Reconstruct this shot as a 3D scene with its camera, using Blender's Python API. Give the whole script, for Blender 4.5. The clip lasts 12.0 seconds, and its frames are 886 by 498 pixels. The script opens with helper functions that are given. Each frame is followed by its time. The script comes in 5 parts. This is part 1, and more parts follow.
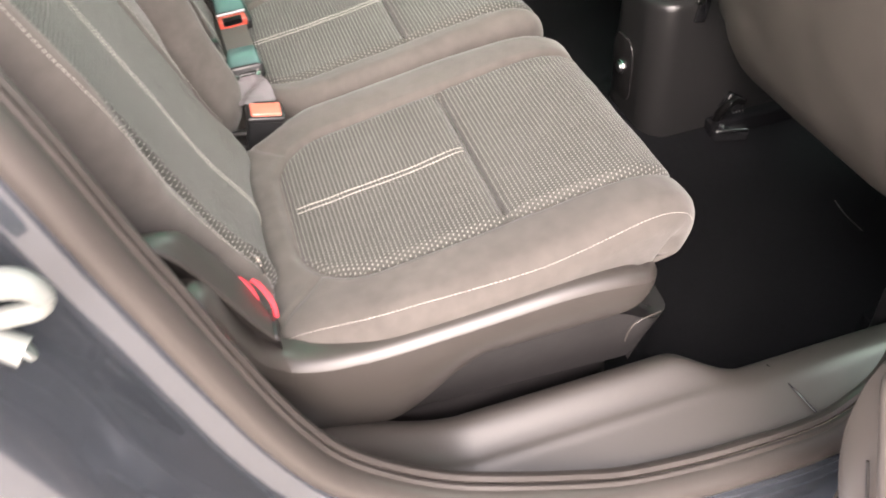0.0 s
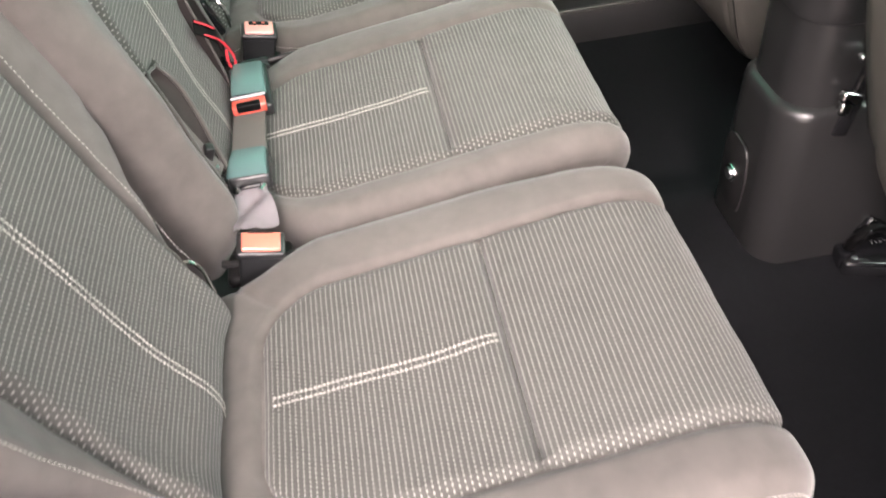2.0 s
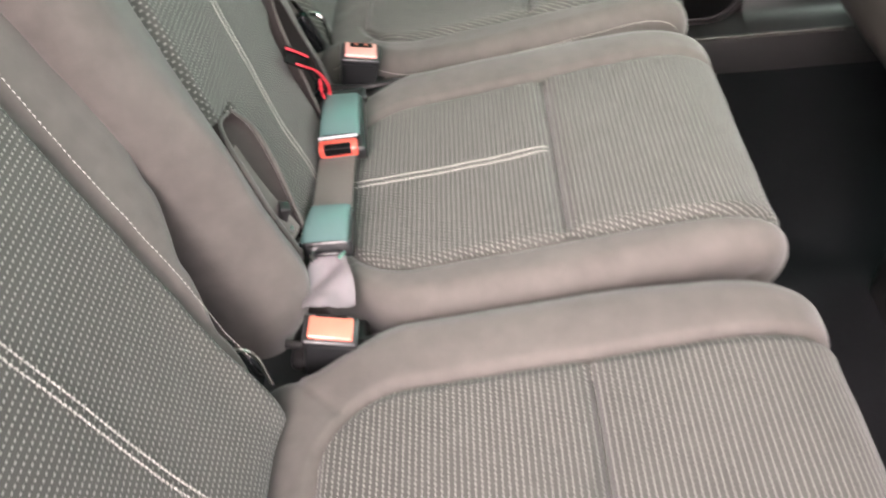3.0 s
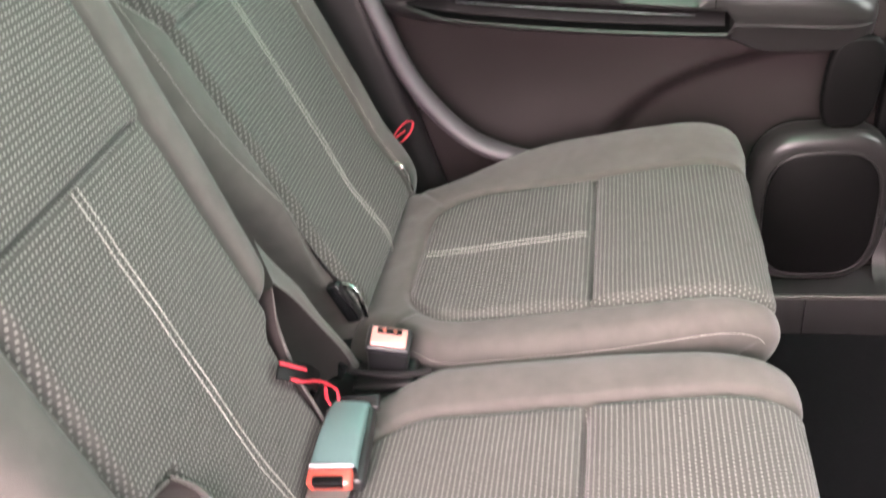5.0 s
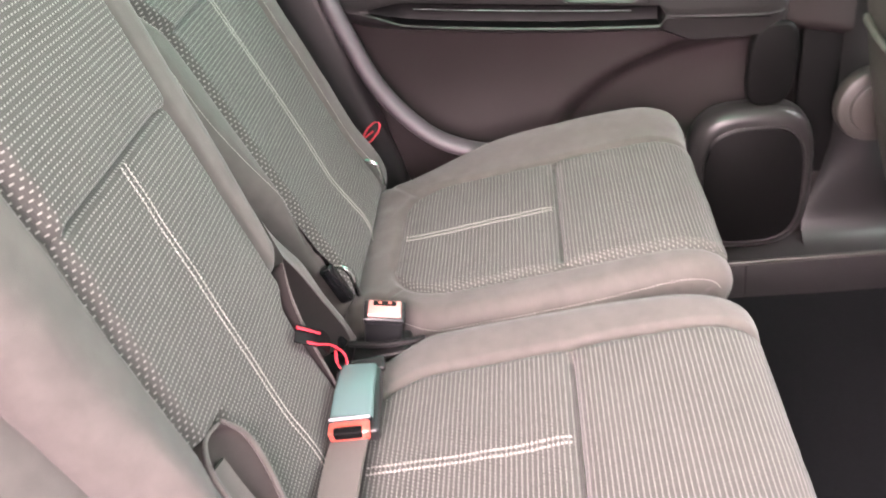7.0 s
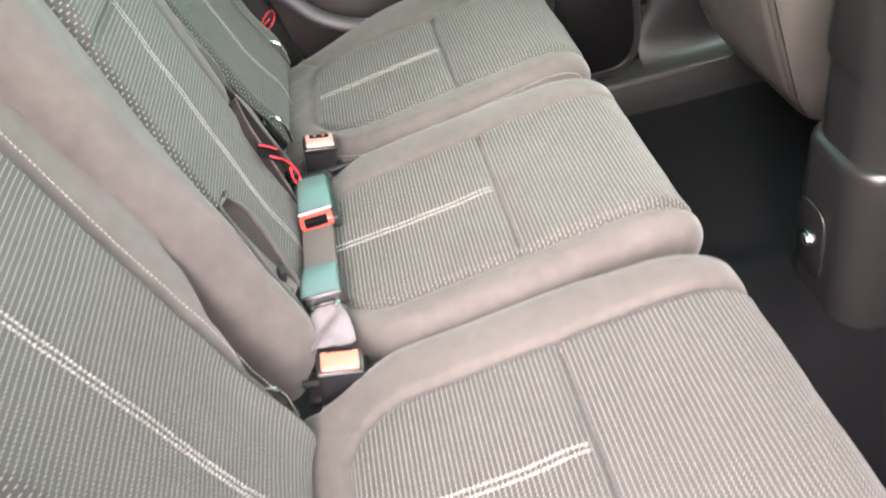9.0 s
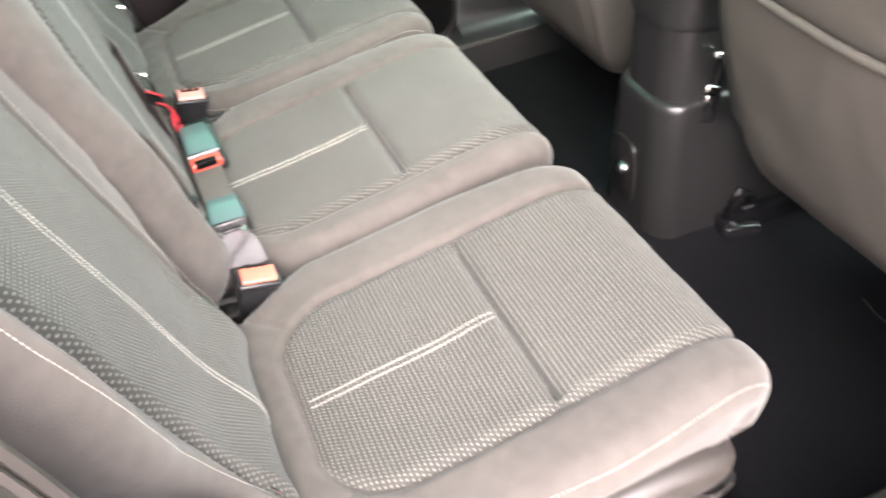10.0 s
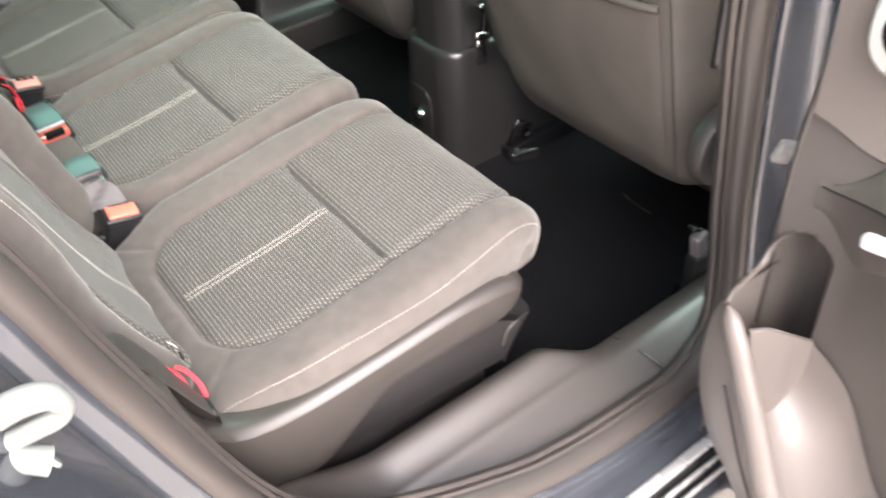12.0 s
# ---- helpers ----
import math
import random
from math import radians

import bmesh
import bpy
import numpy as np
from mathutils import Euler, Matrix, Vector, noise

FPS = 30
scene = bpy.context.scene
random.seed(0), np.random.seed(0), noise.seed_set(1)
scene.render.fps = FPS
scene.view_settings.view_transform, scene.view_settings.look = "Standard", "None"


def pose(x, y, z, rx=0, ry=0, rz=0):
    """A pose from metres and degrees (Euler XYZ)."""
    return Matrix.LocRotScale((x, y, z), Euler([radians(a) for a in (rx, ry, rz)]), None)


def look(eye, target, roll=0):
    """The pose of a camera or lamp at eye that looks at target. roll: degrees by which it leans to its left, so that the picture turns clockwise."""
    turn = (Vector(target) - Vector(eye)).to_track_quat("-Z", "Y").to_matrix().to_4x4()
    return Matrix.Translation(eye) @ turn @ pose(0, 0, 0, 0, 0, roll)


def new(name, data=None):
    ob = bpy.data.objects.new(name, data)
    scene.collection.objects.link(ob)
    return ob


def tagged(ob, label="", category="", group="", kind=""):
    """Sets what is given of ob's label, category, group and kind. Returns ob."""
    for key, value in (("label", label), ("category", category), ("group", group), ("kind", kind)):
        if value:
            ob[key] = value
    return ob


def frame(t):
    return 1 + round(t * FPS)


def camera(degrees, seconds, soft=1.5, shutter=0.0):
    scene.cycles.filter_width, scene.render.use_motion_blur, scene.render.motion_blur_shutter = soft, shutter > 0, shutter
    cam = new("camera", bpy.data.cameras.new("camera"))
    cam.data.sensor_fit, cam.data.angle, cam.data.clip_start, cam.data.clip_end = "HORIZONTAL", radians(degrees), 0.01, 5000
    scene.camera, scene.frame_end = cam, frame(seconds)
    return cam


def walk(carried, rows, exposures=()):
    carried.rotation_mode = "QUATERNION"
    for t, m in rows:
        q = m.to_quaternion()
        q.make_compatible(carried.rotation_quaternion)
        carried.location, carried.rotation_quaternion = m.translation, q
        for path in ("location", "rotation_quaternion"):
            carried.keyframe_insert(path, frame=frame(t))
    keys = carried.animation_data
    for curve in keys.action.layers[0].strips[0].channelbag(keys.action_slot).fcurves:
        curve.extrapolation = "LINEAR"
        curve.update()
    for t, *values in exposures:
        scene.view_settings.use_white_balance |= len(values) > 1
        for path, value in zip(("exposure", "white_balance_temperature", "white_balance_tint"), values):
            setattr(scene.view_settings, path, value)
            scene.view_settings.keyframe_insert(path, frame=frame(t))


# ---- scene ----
cam = camera(55.0, 12.0, soft=1.8, shutter=0.5)
PATH = [
    (0, (0.078, -0.748, 1.279), (0.419, 0.672, -0.088), -5.6),
    (0.5, (0.112, -0.631, 1.266), (0.461, 0.721, -0.166), -6.8),
    (1, (0.138, -0.582, 1.261), (0.458, 0.783, -0.165), -6.5),
    (1.5, (0.209, -0.553, 1.263), (0.37, 0.891, -0.112), -8.1),
    (2, (0.217, -0.462, 1.251), (0.336, 0.989, -0.12), -6.8),
    (2.5, (0.214, -0.373, 1.246), (0.349, 1.053, -0.151), -4.7),
    (2.7, (0.218, -0.341, 1.24), (0.267, 1.087, -0.16), -5.6),
    (4.3, (0.296, -0.065, 1.214), (-0.145, 1.357, -0.122), -5.6),
    (4.5, (0.31, -0.059, 1.234), (-0.133, 1.401, -0.06), -6.0),
    (5, (0.335, -0.04, 1.284), (-0.082, 1.544, 0.136), -9.0),
    (5.5, (0.334, -0.043, 1.299), (-0.087, 1.597, 0.235), -11.3),
    (6, (0.325, -0.047, 1.29), (-0.105, 1.591, 0.226), -10.5),
    (6.5, (0.317, -0.074, 1.285), (-0.079, 1.553, 0.191), -9.9),
    (6.7, (0.308, -0.104, 1.289), (-0.039, 1.531, 0.19), -9.6),
    (8.3, (0.23, -0.333, 1.289), (0.218, 1.28, 0.107), -12.1),
    (8.5, (0.235, -0.354, 1.284), (0.204, 1.249, 0.089), -12.9),
    (9, (0.214, -0.431, 1.278), (0.224, 1.143, 0.044), -14.5),
    (9.5, (0.124, -0.498, 1.29), (0.427, 0.99, -0.012), -10.2),
    (10, (0.063, -0.549, 1.307), (0.544, 0.887, 0.001), -6.6),
    (10.5, (0.059, -0.593, 1.305), (0.776, 0.695, -0.047), -6.6),
    (11, (0.044, -0.671, 1.33), (0.745, 0.676, 0.029), -8.2),
    (11.5, (0.023, -0.758, 1.317), (0.674, 0.656, 0.061), -11.9),
    (12, (-0.055, -0.777, 1.343), (0.782, 0.488, 0.039), -4.9),
]
walk(cam, [(t, look(eye, target, roll)) for t, eye, target, roll in PATH],
     [(0, 1.75, 7050, 21), (1.5, 2.02, 6900, 22), (2.5, 1.97, 6850, 25), (4.5, 2.10, 6950, 28), (5.2, 2.62, 7050, 42), (6.7, 2.73, 7050, 44), (8.5, 2.54, 6800, 30), (10.5, 2.26, 6700, 20), (11.4, 2.18, 6700, 20), (12, 1.88, 6700, 18)])

# ---- world and sun ----
world = bpy.data.worlds.new("world")
scene.world = world
world.use_nodes = True
wn = world.node_tree.nodes
wl = world.node_tree.links
sky = wn.new("ShaderNodeTexSky")
sky.sky_type = 'NISHITA'
sky.sun_disc = False
sky.sun_elevation = radians(40)
sky.sun_rotation = radians(192)
sky.air_density = 1.0
sky.dust_density = 4.0
grey = wn.new("ShaderNodeHueSaturation")
grey.inputs["Saturation"].default_value = 0.3
wl.new(sky.outputs[0], grey.inputs["Color"])
wl.new(grey.outputs[0], wn["Background"].inputs[0])
wn["Background"].inputs[1].default_value = 0.31

sun_data = bpy.data.lights.new("sun", 'SUN')
sun_data.energy = 0.45
sun_data.angle = radians(70)
sun_data.color = (1.0, 0.95, 0.88)
sun = new("sun", sun_data)
sun.matrix_world = look((-0.6, -3.5, 4.1), (0.2, 0.0, 0.6))

# daylight of the open sky ahead, standing in the windscreen's opening
front_data = bpy.data.lights.new("windscreen_daylight", 'AREA')
front_data.shape = 'RECTANGLE'
front_data.size = 1.25
front_data.size_y = 0.55
front_data.energy = 13.0
front_data.color = (0.73, 1.0, 0.88)
front_light = new("windscreen_daylight", front_data)
front_light.matrix_world = look((1.46, 0.42, 1.30), (-0.05, 0.40, 0.86))


# ---- materials ----
def material(name, base, rough=0.6, metal=0.0, var=0.12, scale=40.0, bump=0.1, bump_scale=400.0, coat=0.0, spec=0.5, sheen=0.0, big=6.0, uneven=0.06):
    """A surface with mottling at two sizes and fine relief."""
    m = bpy.data.materials.new(name)
    m.use_nodes = True
    n, l = m.node_tree.nodes, m.node_tree.links
    b = n["Principled BSDF"]
    tc = n.new("ShaderNodeTexCoord")
    n1, n2, n3 = (n.new("ShaderNodeTexNoise") for _ in range(3))
    for nn, sc, det in ((n1, scale, 4), (n2, big, 3), (n3, bump_scale, 3)):
        nn.inputs["Scale"].default_value = sc
        nn.inputs["Detail"].default_value = det
        l.new(tc.outputs["Object"], nn.inputs["Vector"])
    mx = n.new("ShaderNodeMath")
    mx.operation = 'ADD'
    l.new(n1.outputs[0], mx.inputs[0])
    l.new(n2.outputs[0], mx.inputs[1])
    mr = n.new("ShaderNodeMapRange")
    mr.inputs[1].default_value, mr.inputs[2].default_value = 0.4, 1.6
    mr.inputs[3].default_value, mr.inputs[4].default_value = 1 - var, 1 + var
    l.new(mx.outputs[0], mr.inputs[0])
    cm = n.new("ShaderNodeVectorMath")
    cm.operation = 'SCALE'
    cm.inputs[0].default_value = base
    l.new(mr.outputs[0], cm.inputs["Scale"])
    l.new(cm.outputs[0], b.inputs["Base Color"])
    b.inputs["Metallic"].default_value = metal
    rr = n.new("ShaderNodeMapRange")
    rr.inputs[1].default_value, rr.inputs[2].default_value = 0.0, 1.0
    rr.inputs[3].default_value, rr.inputs[4].default_value = max(rough - uneven, 0.02), min(rough + uneven, 1)
    l.new(n1.outputs[0], rr.inputs[0])
    l.new(rr.outputs[0], b.inputs["Roughness"])
    b.inputs["Specular IOR Level"].default_value = spec
    b.inputs["Coat Weight"].default_value = coat
    b.inputs["Sheen Weight"].default_value = sheen
    if bump:
        bp = n.new("ShaderNodeBump")
        bp.inputs["Strength"].default_value = bump
        bp.inputs["Distance"].default_value = 0.001
        l.new(n3.outputs[0], bp.inputs["Height"])
        l.new(bp.outputs[0], b.inputs["Normal"])
    return m


def soften(m, size=11.0, depth=0.003):
    """Adds the slow unevenness of padded cloth to a surface with relief."""
    n, l = m.node_tree.nodes, m.node_tree.links
    fine = n["Principled BSDF"].inputs["Normal"].links[0].from_node
    tc, wave, bp = n.new("ShaderNodeTexCoord"), n.new("ShaderNodeTexNoise"), n.new("ShaderNodeBump")
    wave.inputs["Scale"].default_value = size
    wave.inputs["Detail"].default_value = 2
    bp.inputs["Strength"].default_value = 0.6
    bp.inputs["Distance"].default_value = depth
    l.new(tc.outputs["Object"], wave.inputs["Vector"])
    l.new(wave.outputs[0], bp.inputs["Height"])
    l.new(bp.outputs[0], fine.inputs["Normal"])


def woven_dashes(name, ground, thread, row=0.0049, dash=0.0042):
    """Dark woven cloth with rows of short pale raised threads; laid out by the cloth's own UV in metres."""
    m = material(name, ground, 0.9, var=0.26, scale=90, bump=0.0, sheen=0.15, spec=0.2)
    n, l = m.node_tree.nodes, m.node_tree.links
    b = n["Principled BSDF"]
    base = b.inputs["Base Color"].links[0].from_socket
    uv = n.new("ShaderNodeUVMap")
    uv.uv_map = "cloth"
    sp = n.new("ShaderNodeSeparateXYZ")
    l.new(uv.outputs[0], sp.inputs[0])

    def math_node(op, a, bb=None, c=None):
        k = n.new("ShaderNodeMath")
        k.operation = op
        for i, val in enumerate((a, bb, c)):
            if val is None:
                continue
            if isinstance(val, (int, float)):
                k.inputs[i].default_value = val
            else:
                l.new(val, k.inputs[i])
        return k.outputs[0]
    v = math_node('DIVIDE', sp.outputs[1], row)
    vi = math_node('FLOOR', v)
    vf = math_node('ABSOLUTE', math_node('SUBTRACT', math_node('FRACT', v), 0.5))
    shift = math_node('MULTIPLY', math_node('MODULO', vi, 2.0), 0.5)
    u = math_node('ADD', math_node('DIVIDE', sp.outputs[0], dash), shift)
    uf = math_node('ABSOLUTE', math_node('SUBTRACT', math_node('FRACT', u), 0.5))
    rowmask = n.new("ShaderNodeMapRange")
    rowmask.interpolation_type = 'SMOOTHSTEP'
    rowmask.inputs[1].default_value, rowmask.inputs[2].default_value = 0.09, 0.20
    rowmask.inputs[3].default_value, rowmask.inputs[4].default_value = 1, 0
    l.new(vf, rowmask.inputs[0])
    dashmask = n.new("ShaderNodeMapRange")
    dashmask.interpolation_type = 'SMOOTHSTEP'
    dashmask.inputs[1].default_value, dashmask.inputs[2].default_value = 0.17, 0.27
    dashmask.inputs[3].default_value, dashmask.inputs[4].default_value = 1, 0
    l.new(uf, dashmask.inputs[0])
    mask = math_node('MULTIPLY', rowmask.outputs[0], dashmask.outputs[0])
    mix = n.new("ShaderNodeMix")
    mix.data_type = 'RGBA'
    l.new(mask, mix.inputs[0])
    l.new(base, mix.inputs[6])
    mix.inputs[7].default_value = (*thread, 1)
    l.new(mix.outputs[2], b.inputs["Base Color"])
    fine = math_node('MULTIPLY', math_node('SINE', math_node('MULTIPLY', sp.outputs[0], 5200.0)), 0.12)
    fine2 = math_node('MULTIPLY', math_node('SINE', math_node('MULTIPLY', sp.outputs[1], 4100.0)), 0.12)
    height = math_node('ADD', math_node('ADD', fine, fine2), mask)
    bp = n.new("ShaderNodeBump")
    bp.inputs["Strength"].default_value = 0.6
    bp.inputs["Distance"].default_value = 0.0008
    l.new(height, bp.inputs["Height"])
    l.new(bp.outputs[0], b.inputs["Normal"])
    return m


def tinted_glass(name, tint, gloss=0.08):
    m = bpy.data.materials.new(name)
    m.use_nodes = True
    n, l = m.node_tree.nodes, m.node_tree.links
    n.remove(n["Principled BSDF"])
    tr, gl, mx = n.new("ShaderNodeBsdfTransparent"), n.new("ShaderNodeBsdfGlossy"), n.new("ShaderNodeMixShader")
    tr.inputs[0].default_value = (*tint, 1)
    gl.inputs["Roughness"].default_value = 0.02
    mx.inputs[0].default_value = gloss
    l.new(tr.outputs[0], mx.inputs[1])
    l.new(gl.outputs[0], mx.inputs[2])
    l.new(mx.outputs[0], n["Material Output"].inputs[0])
    return m


SUEDE = material("suede_cloth", (0.0728, 0.0655, 0.0594), 0.85, var=0.36, scale=60, bump=0.22, bump_scale=900, sheen=0.22, spec=0.25, big=9)
DASH = woven_dashes("dash_cloth", (0.0515, 0.0509, 0.0460), (0.216, 0.213, 0.193))
soften(DASH, 9.0, 0.003)
THREAD = material("pale_thread", (0.36, 0.345, 0.315), 0.7, var=0.15, scale=300, bump=0)
TRIM = material("grained_trim_plastic", (0.037, 0.0325, 0.0295), 0.36, var=0.05, scale=9, bump=0.0, bump_scale=700, spec=0.75, uneven=0.015)
# Valance plastic made lighter for the sky's reflection on the sill
LIT_SILL_TRIM = material("lit_satin_sill_plastic", (0.043, 0.0384, 0.0352), 0.35, var=0.06, scale=7, bump=0.06, bump_scale=900, spec=0.75, uneven=0.03)
SMOOTH_TRIM = material("satin_trim_plastic", (0.036, 0.032, 0.0295), 0.40, var=0.05, scale=7, bump=0.0, bump_scale=500, spec=0.65, uneven=0.015)
# Trim plastic in two lighter copies, for the light on the open door
LIT_DOOR_TRIM = material("lit_grey_brown_door_plastic", (0.098, 0.086, 0.079), 0.44, var=0.05, scale=9, bump=0.0, spec=0.6, uneven=0.015)
HALF_LIT_DOOR_TRIM = material("half_lit_grey_door_plastic", (0.060, 0.0530, 0.0490), 0.42, var=0.05, scale=9, bump=0.0, spec=0.6, uneven=0.015)
# Far door lining, darkened in colour for the shade on that side
SHADED_LINING = material("shaded_door_lining", (0.0200, 0.0155, 0.0158), 0.36, var=0.08, scale=12, bump=0.0, spec=0.2, uneven=0.02)
MAUVE_TRIM = material("satin_mauve_trim", (0.075, 0.064, 0.070), 0.40, var=0.06, scale=20, bump=0.0, uneven=0.02)
# Satin trim of the far door, darkened for the same shade
SHADED_SATIN = material("shaded_satin_door_trim", (0.018, 0.0160, 0.0165), 0.32, var=0.06, scale=9, bump=0.0, spec=0.3, uneven=0.015)
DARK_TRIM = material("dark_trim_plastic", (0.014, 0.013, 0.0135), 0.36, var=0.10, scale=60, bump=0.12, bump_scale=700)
CONSOLE = material("console_plastic", (0.0165, 0.0160, 0.0163), 0.30, var=0.06, scale=9, bump=0.0, uneven=0.015)
GLOSS_BLACK = material("gloss_black_plastic", (0.012, 0.012, 0.013), 0.14, var=0.15, scale=30, bump=0)
BUCKLE_TEAL = material("teal_buckle_plastic", (0.082, 0.142, 0.140), 0.16, var=0.06, scale=40, bump=0.04)
BUCKLE_BLACK = material("buckle_plastic", (0.015, 0.0155, 0.0165), 0.30, var=0.12, scale=80, bump=0.06)
RED_PLASTIC = material("red_button_plastic", (0.55, 0.085, 0.06), 0.14, var=0.08, scale=60, bump=0, coat=1.0, spec=1.0)
# Two button reds, paled in the colour for the sky's glare on them
GLARE_PALE_RED = material("glare_pale_red_button_plastic", (0.54, 0.235, 0.205), 0.24, var=0.12, scale=60, bump=0, coat=1.0, spec=1.0)
GLARE_RED = material("glare_red_button_plastic", (0.56, 0.150, 0.105), 0.22, var=0.12, scale=60, bump=0, coat=0.5, spec=0.6)
RED_TAPE = material("red_tape", (0.55, 0.03, 0.045), 0.65, var=0.1, scale=200, bump=0.1)
WEBBING = material("belt_webbing", (0.10, 0.088, 0.082), 0.75, var=0.12, scale=200, bump=0.4, bump_scale=1200)
SILVER_WEB = material("pale_belt_tongue", (0.150, 0.134, 0.142), 0.36, var=0.1, scale=90, bump=0.1)
CARPET = material("black_carpet", (0.0072, 0.0072, 0.0082), 0.95, var=0.30, scale=120, bump=0.8, bump_scale=600, spec=0.04)
PAINT = material("blue_grey_car_paint", (0.104, 0.117, 0.138), 0.22, metal=0.72, var=0.06, scale=5, bump=0.0, coat=1.0, uneven=0.02)
RUBBER = material("door_seal_rubber", (0.045, 0.0392, 0.0360), 0.36, var=0.10, scale=9, bump=0.0, spec=0.6, uneven=0.015)
CHROME = material("chrome", (0.75, 0.75, 0.74), 0.12, metal=1.0, var=0.05, bump=0)
DULL_STEEL = material("dull_steel", (0.24, 0.24, 0.245), 0.35, metal=1.0, var=0.2, scale=30, bump=0.1)
STEEL = material("bare_steel", (0.35, 0.35, 0.36), 0.35, metal=1.0, var=0.2, bump=0.1)
WHITE_CAST = material("white_primer_metal", (0.165, 0.175, 0.165), 0.5, var=0.22, scale=50, bump=0.15, bump_scale=200)
CAST_PALE = material("greasy_pale_metal", (0.36, 0.35, 0.33), 0.45, var=0.35, scale=120, bump=0.3, bump_scale=300)
LEATHER = material("seat_back_vinyl", (0.082, 0.0735, 0.065), 0.44, var=0.20, scale=40, bump=0.35, bump_scale=600, big=7)
soften(SUEDE, 13.0, 0.004)
soften(LEATHER, 8.0, 0.012)
# Near-black for black parts; also paints shade in hollows and gaps
RECESS = material("black_plastic_and_recess_shade", (0.0035, 0.0032, 0.0034), 0.45, var=0.1, scale=30, bump=0.0, spec=0.10)
# Pouch insides: suede darkened in the colour for deep shade
POUCH_SHADE = material("shaded_pouch_cloth", (0.025, 0.0208, 0.0200), 0.9, var=0.2, scale=90, bump=0.3, spec=0.2)
POUCH_HALF_SHADE = material("half_shaded_pouch_suede", (0.041, 0.0350, 0.0325), 0.9, var=0.2, scale=90, bump=0.3, spec=0.2)
LINER = material("headliner_cloth", (0.42, 0.40, 0.37), 0.95, var=0.08, scale=60, bump=0.3)
CONCRETE = material("pale_forecourt_concrete", (0.50, 0.435, 0.36), 0.85, var=0.12, scale=12, bump=0.4, bump_scale=120, big=1.5)
SILVER = material("silver_painted_plastic", (0.72, 0.72, 0.71), 0.28, metal=0.4, var=0.04, scale=30, bump=0)
PALE_PLASTIC = material("pale_grey_plastic", (0.42, 0.42, 0.44), 0.45, var=0.1, scale=60, bump=0.1)
TINT_PANE = tinted_glass("pale_green_tint_pane", (0.42, 0.66, 0.545))
GREEN_GLASS = tinted_glass("green_tinted_glass", (0.40, 0.86, 0.67))
DIMMING_GLASS = tinted_glass("dark_green_dimming_glass", (0.14, 0.25, 0.20))
CLEAR_GLASS = tinted_glass("windscreen_glass", (0.92, 0.95, 0.93))


# ---- mesh helpers ----
def mesh_object(name, bm, mat, parent=None, label="", smooth=True):
    me = bpy.data.meshes.new(name)
    bmesh.ops.recalc_face_normals(bm, faces=bm.faces[:])
    bm.to_mesh(me)
    bm.free()
    me.materials.append(mat)
    if smooth:
        me.polygons.foreach_set("use_smooth", [True] * len(me.polygons))
        me.set_sharp_from_angle(angle=radians(40))
    ob = new(name, me)
    if parent is not None:
        ob.parent = parent
    if label:
        ob["label"] = label
    return ob


def part(name, bm, mat, parent, label="", smooth=True):
    return mesh_object(name, bm, mat, parent, label, smooth)


def thing(name, label, category, group="", kind="", at=(0, 0, 0)):
    e = new(name)
    e.empty_display_size = 0.05
    e.location = at
    return tagged(e, label, category, group, kind)


def grid(fn, us, vs, uvfn=None, closed_u=False):
    """A sheet of quads through fn(u, v)."""
    bm = bmesh.new()
    rows = [[bm.verts.new(fn(u, v)) for u in us] for v in vs]
    layer = bm.loops.layers.uv.new("cloth") if uvfn else None
    nu = len(us)
    for j in range(len(vs) - 1):
        for i in range(nu if closed_u else nu - 1):
            k = (i + 1) % nu
            f = bm.faces.new((rows[j][i], rows[j][k], rows[j + 1][k], rows[j + 1][i]))
            if layer:
                for lp, (a, b) in zip(f.loops, ((i, j), (k, j), (k, j + 1), (i, j + 1))):
                    lp[layer].uv = uvfn(us[a], vs[b])
    return bm


def steps(a, b, n):
    return [a + (b - a) * i / n for i in range(n + 1)]


def spline(points, n):
    """n+1 places evenly along a smooth curve through the points."""
    p = [Vector(q) for q in points]
    p = [2 * p[0] - p[1]] + p + [2 * p[-1] - p[-2]]
    fine = []
    for i in range(1, len(p) - 2):
        for k in range(16):
            t = k / 16
            a, b, c, d = p[i - 1:i + 3]
            fine.append(0.5 * ((2 * b) + (c - a) * t + (2 * a - 5 * b + 4 * c - d) * t * t + (3 * b - a - 3 * c + d) * t ** 3))
    fine.append(p[-2].copy())
    acc = [0.0]
    for a, b in zip(fine, fine[1:]):
        acc.append(acc[-1] + (b - a).length)
    out, j = [], 0
    for i in range(n + 1):
        s = acc[-1] * i / n
        while j < len(acc) - 2 and acc[j + 1] < s:
            j += 1
        w = (s - acc[j]) / max(acc[j + 1] - acc[j], 1e-9)
        out.append(fine[j].lerp(fine[j + 1], w))
    return out


def frames_along(pts, up=Vector((0, 0, 1))):
    out = []
    for i, p in enumerate(pts):
        t = (pts[min(i + 1, len(pts) - 1)] - pts[max(i - 1, 0)]).normalized()
        side = t.cross(up)
        if side.length < 1e-4:
            side = t.cross(Vector((1, 0, 0)))
        side.normalize()
        out.append((p, t, side, side.cross(t).normalized()))
    return out


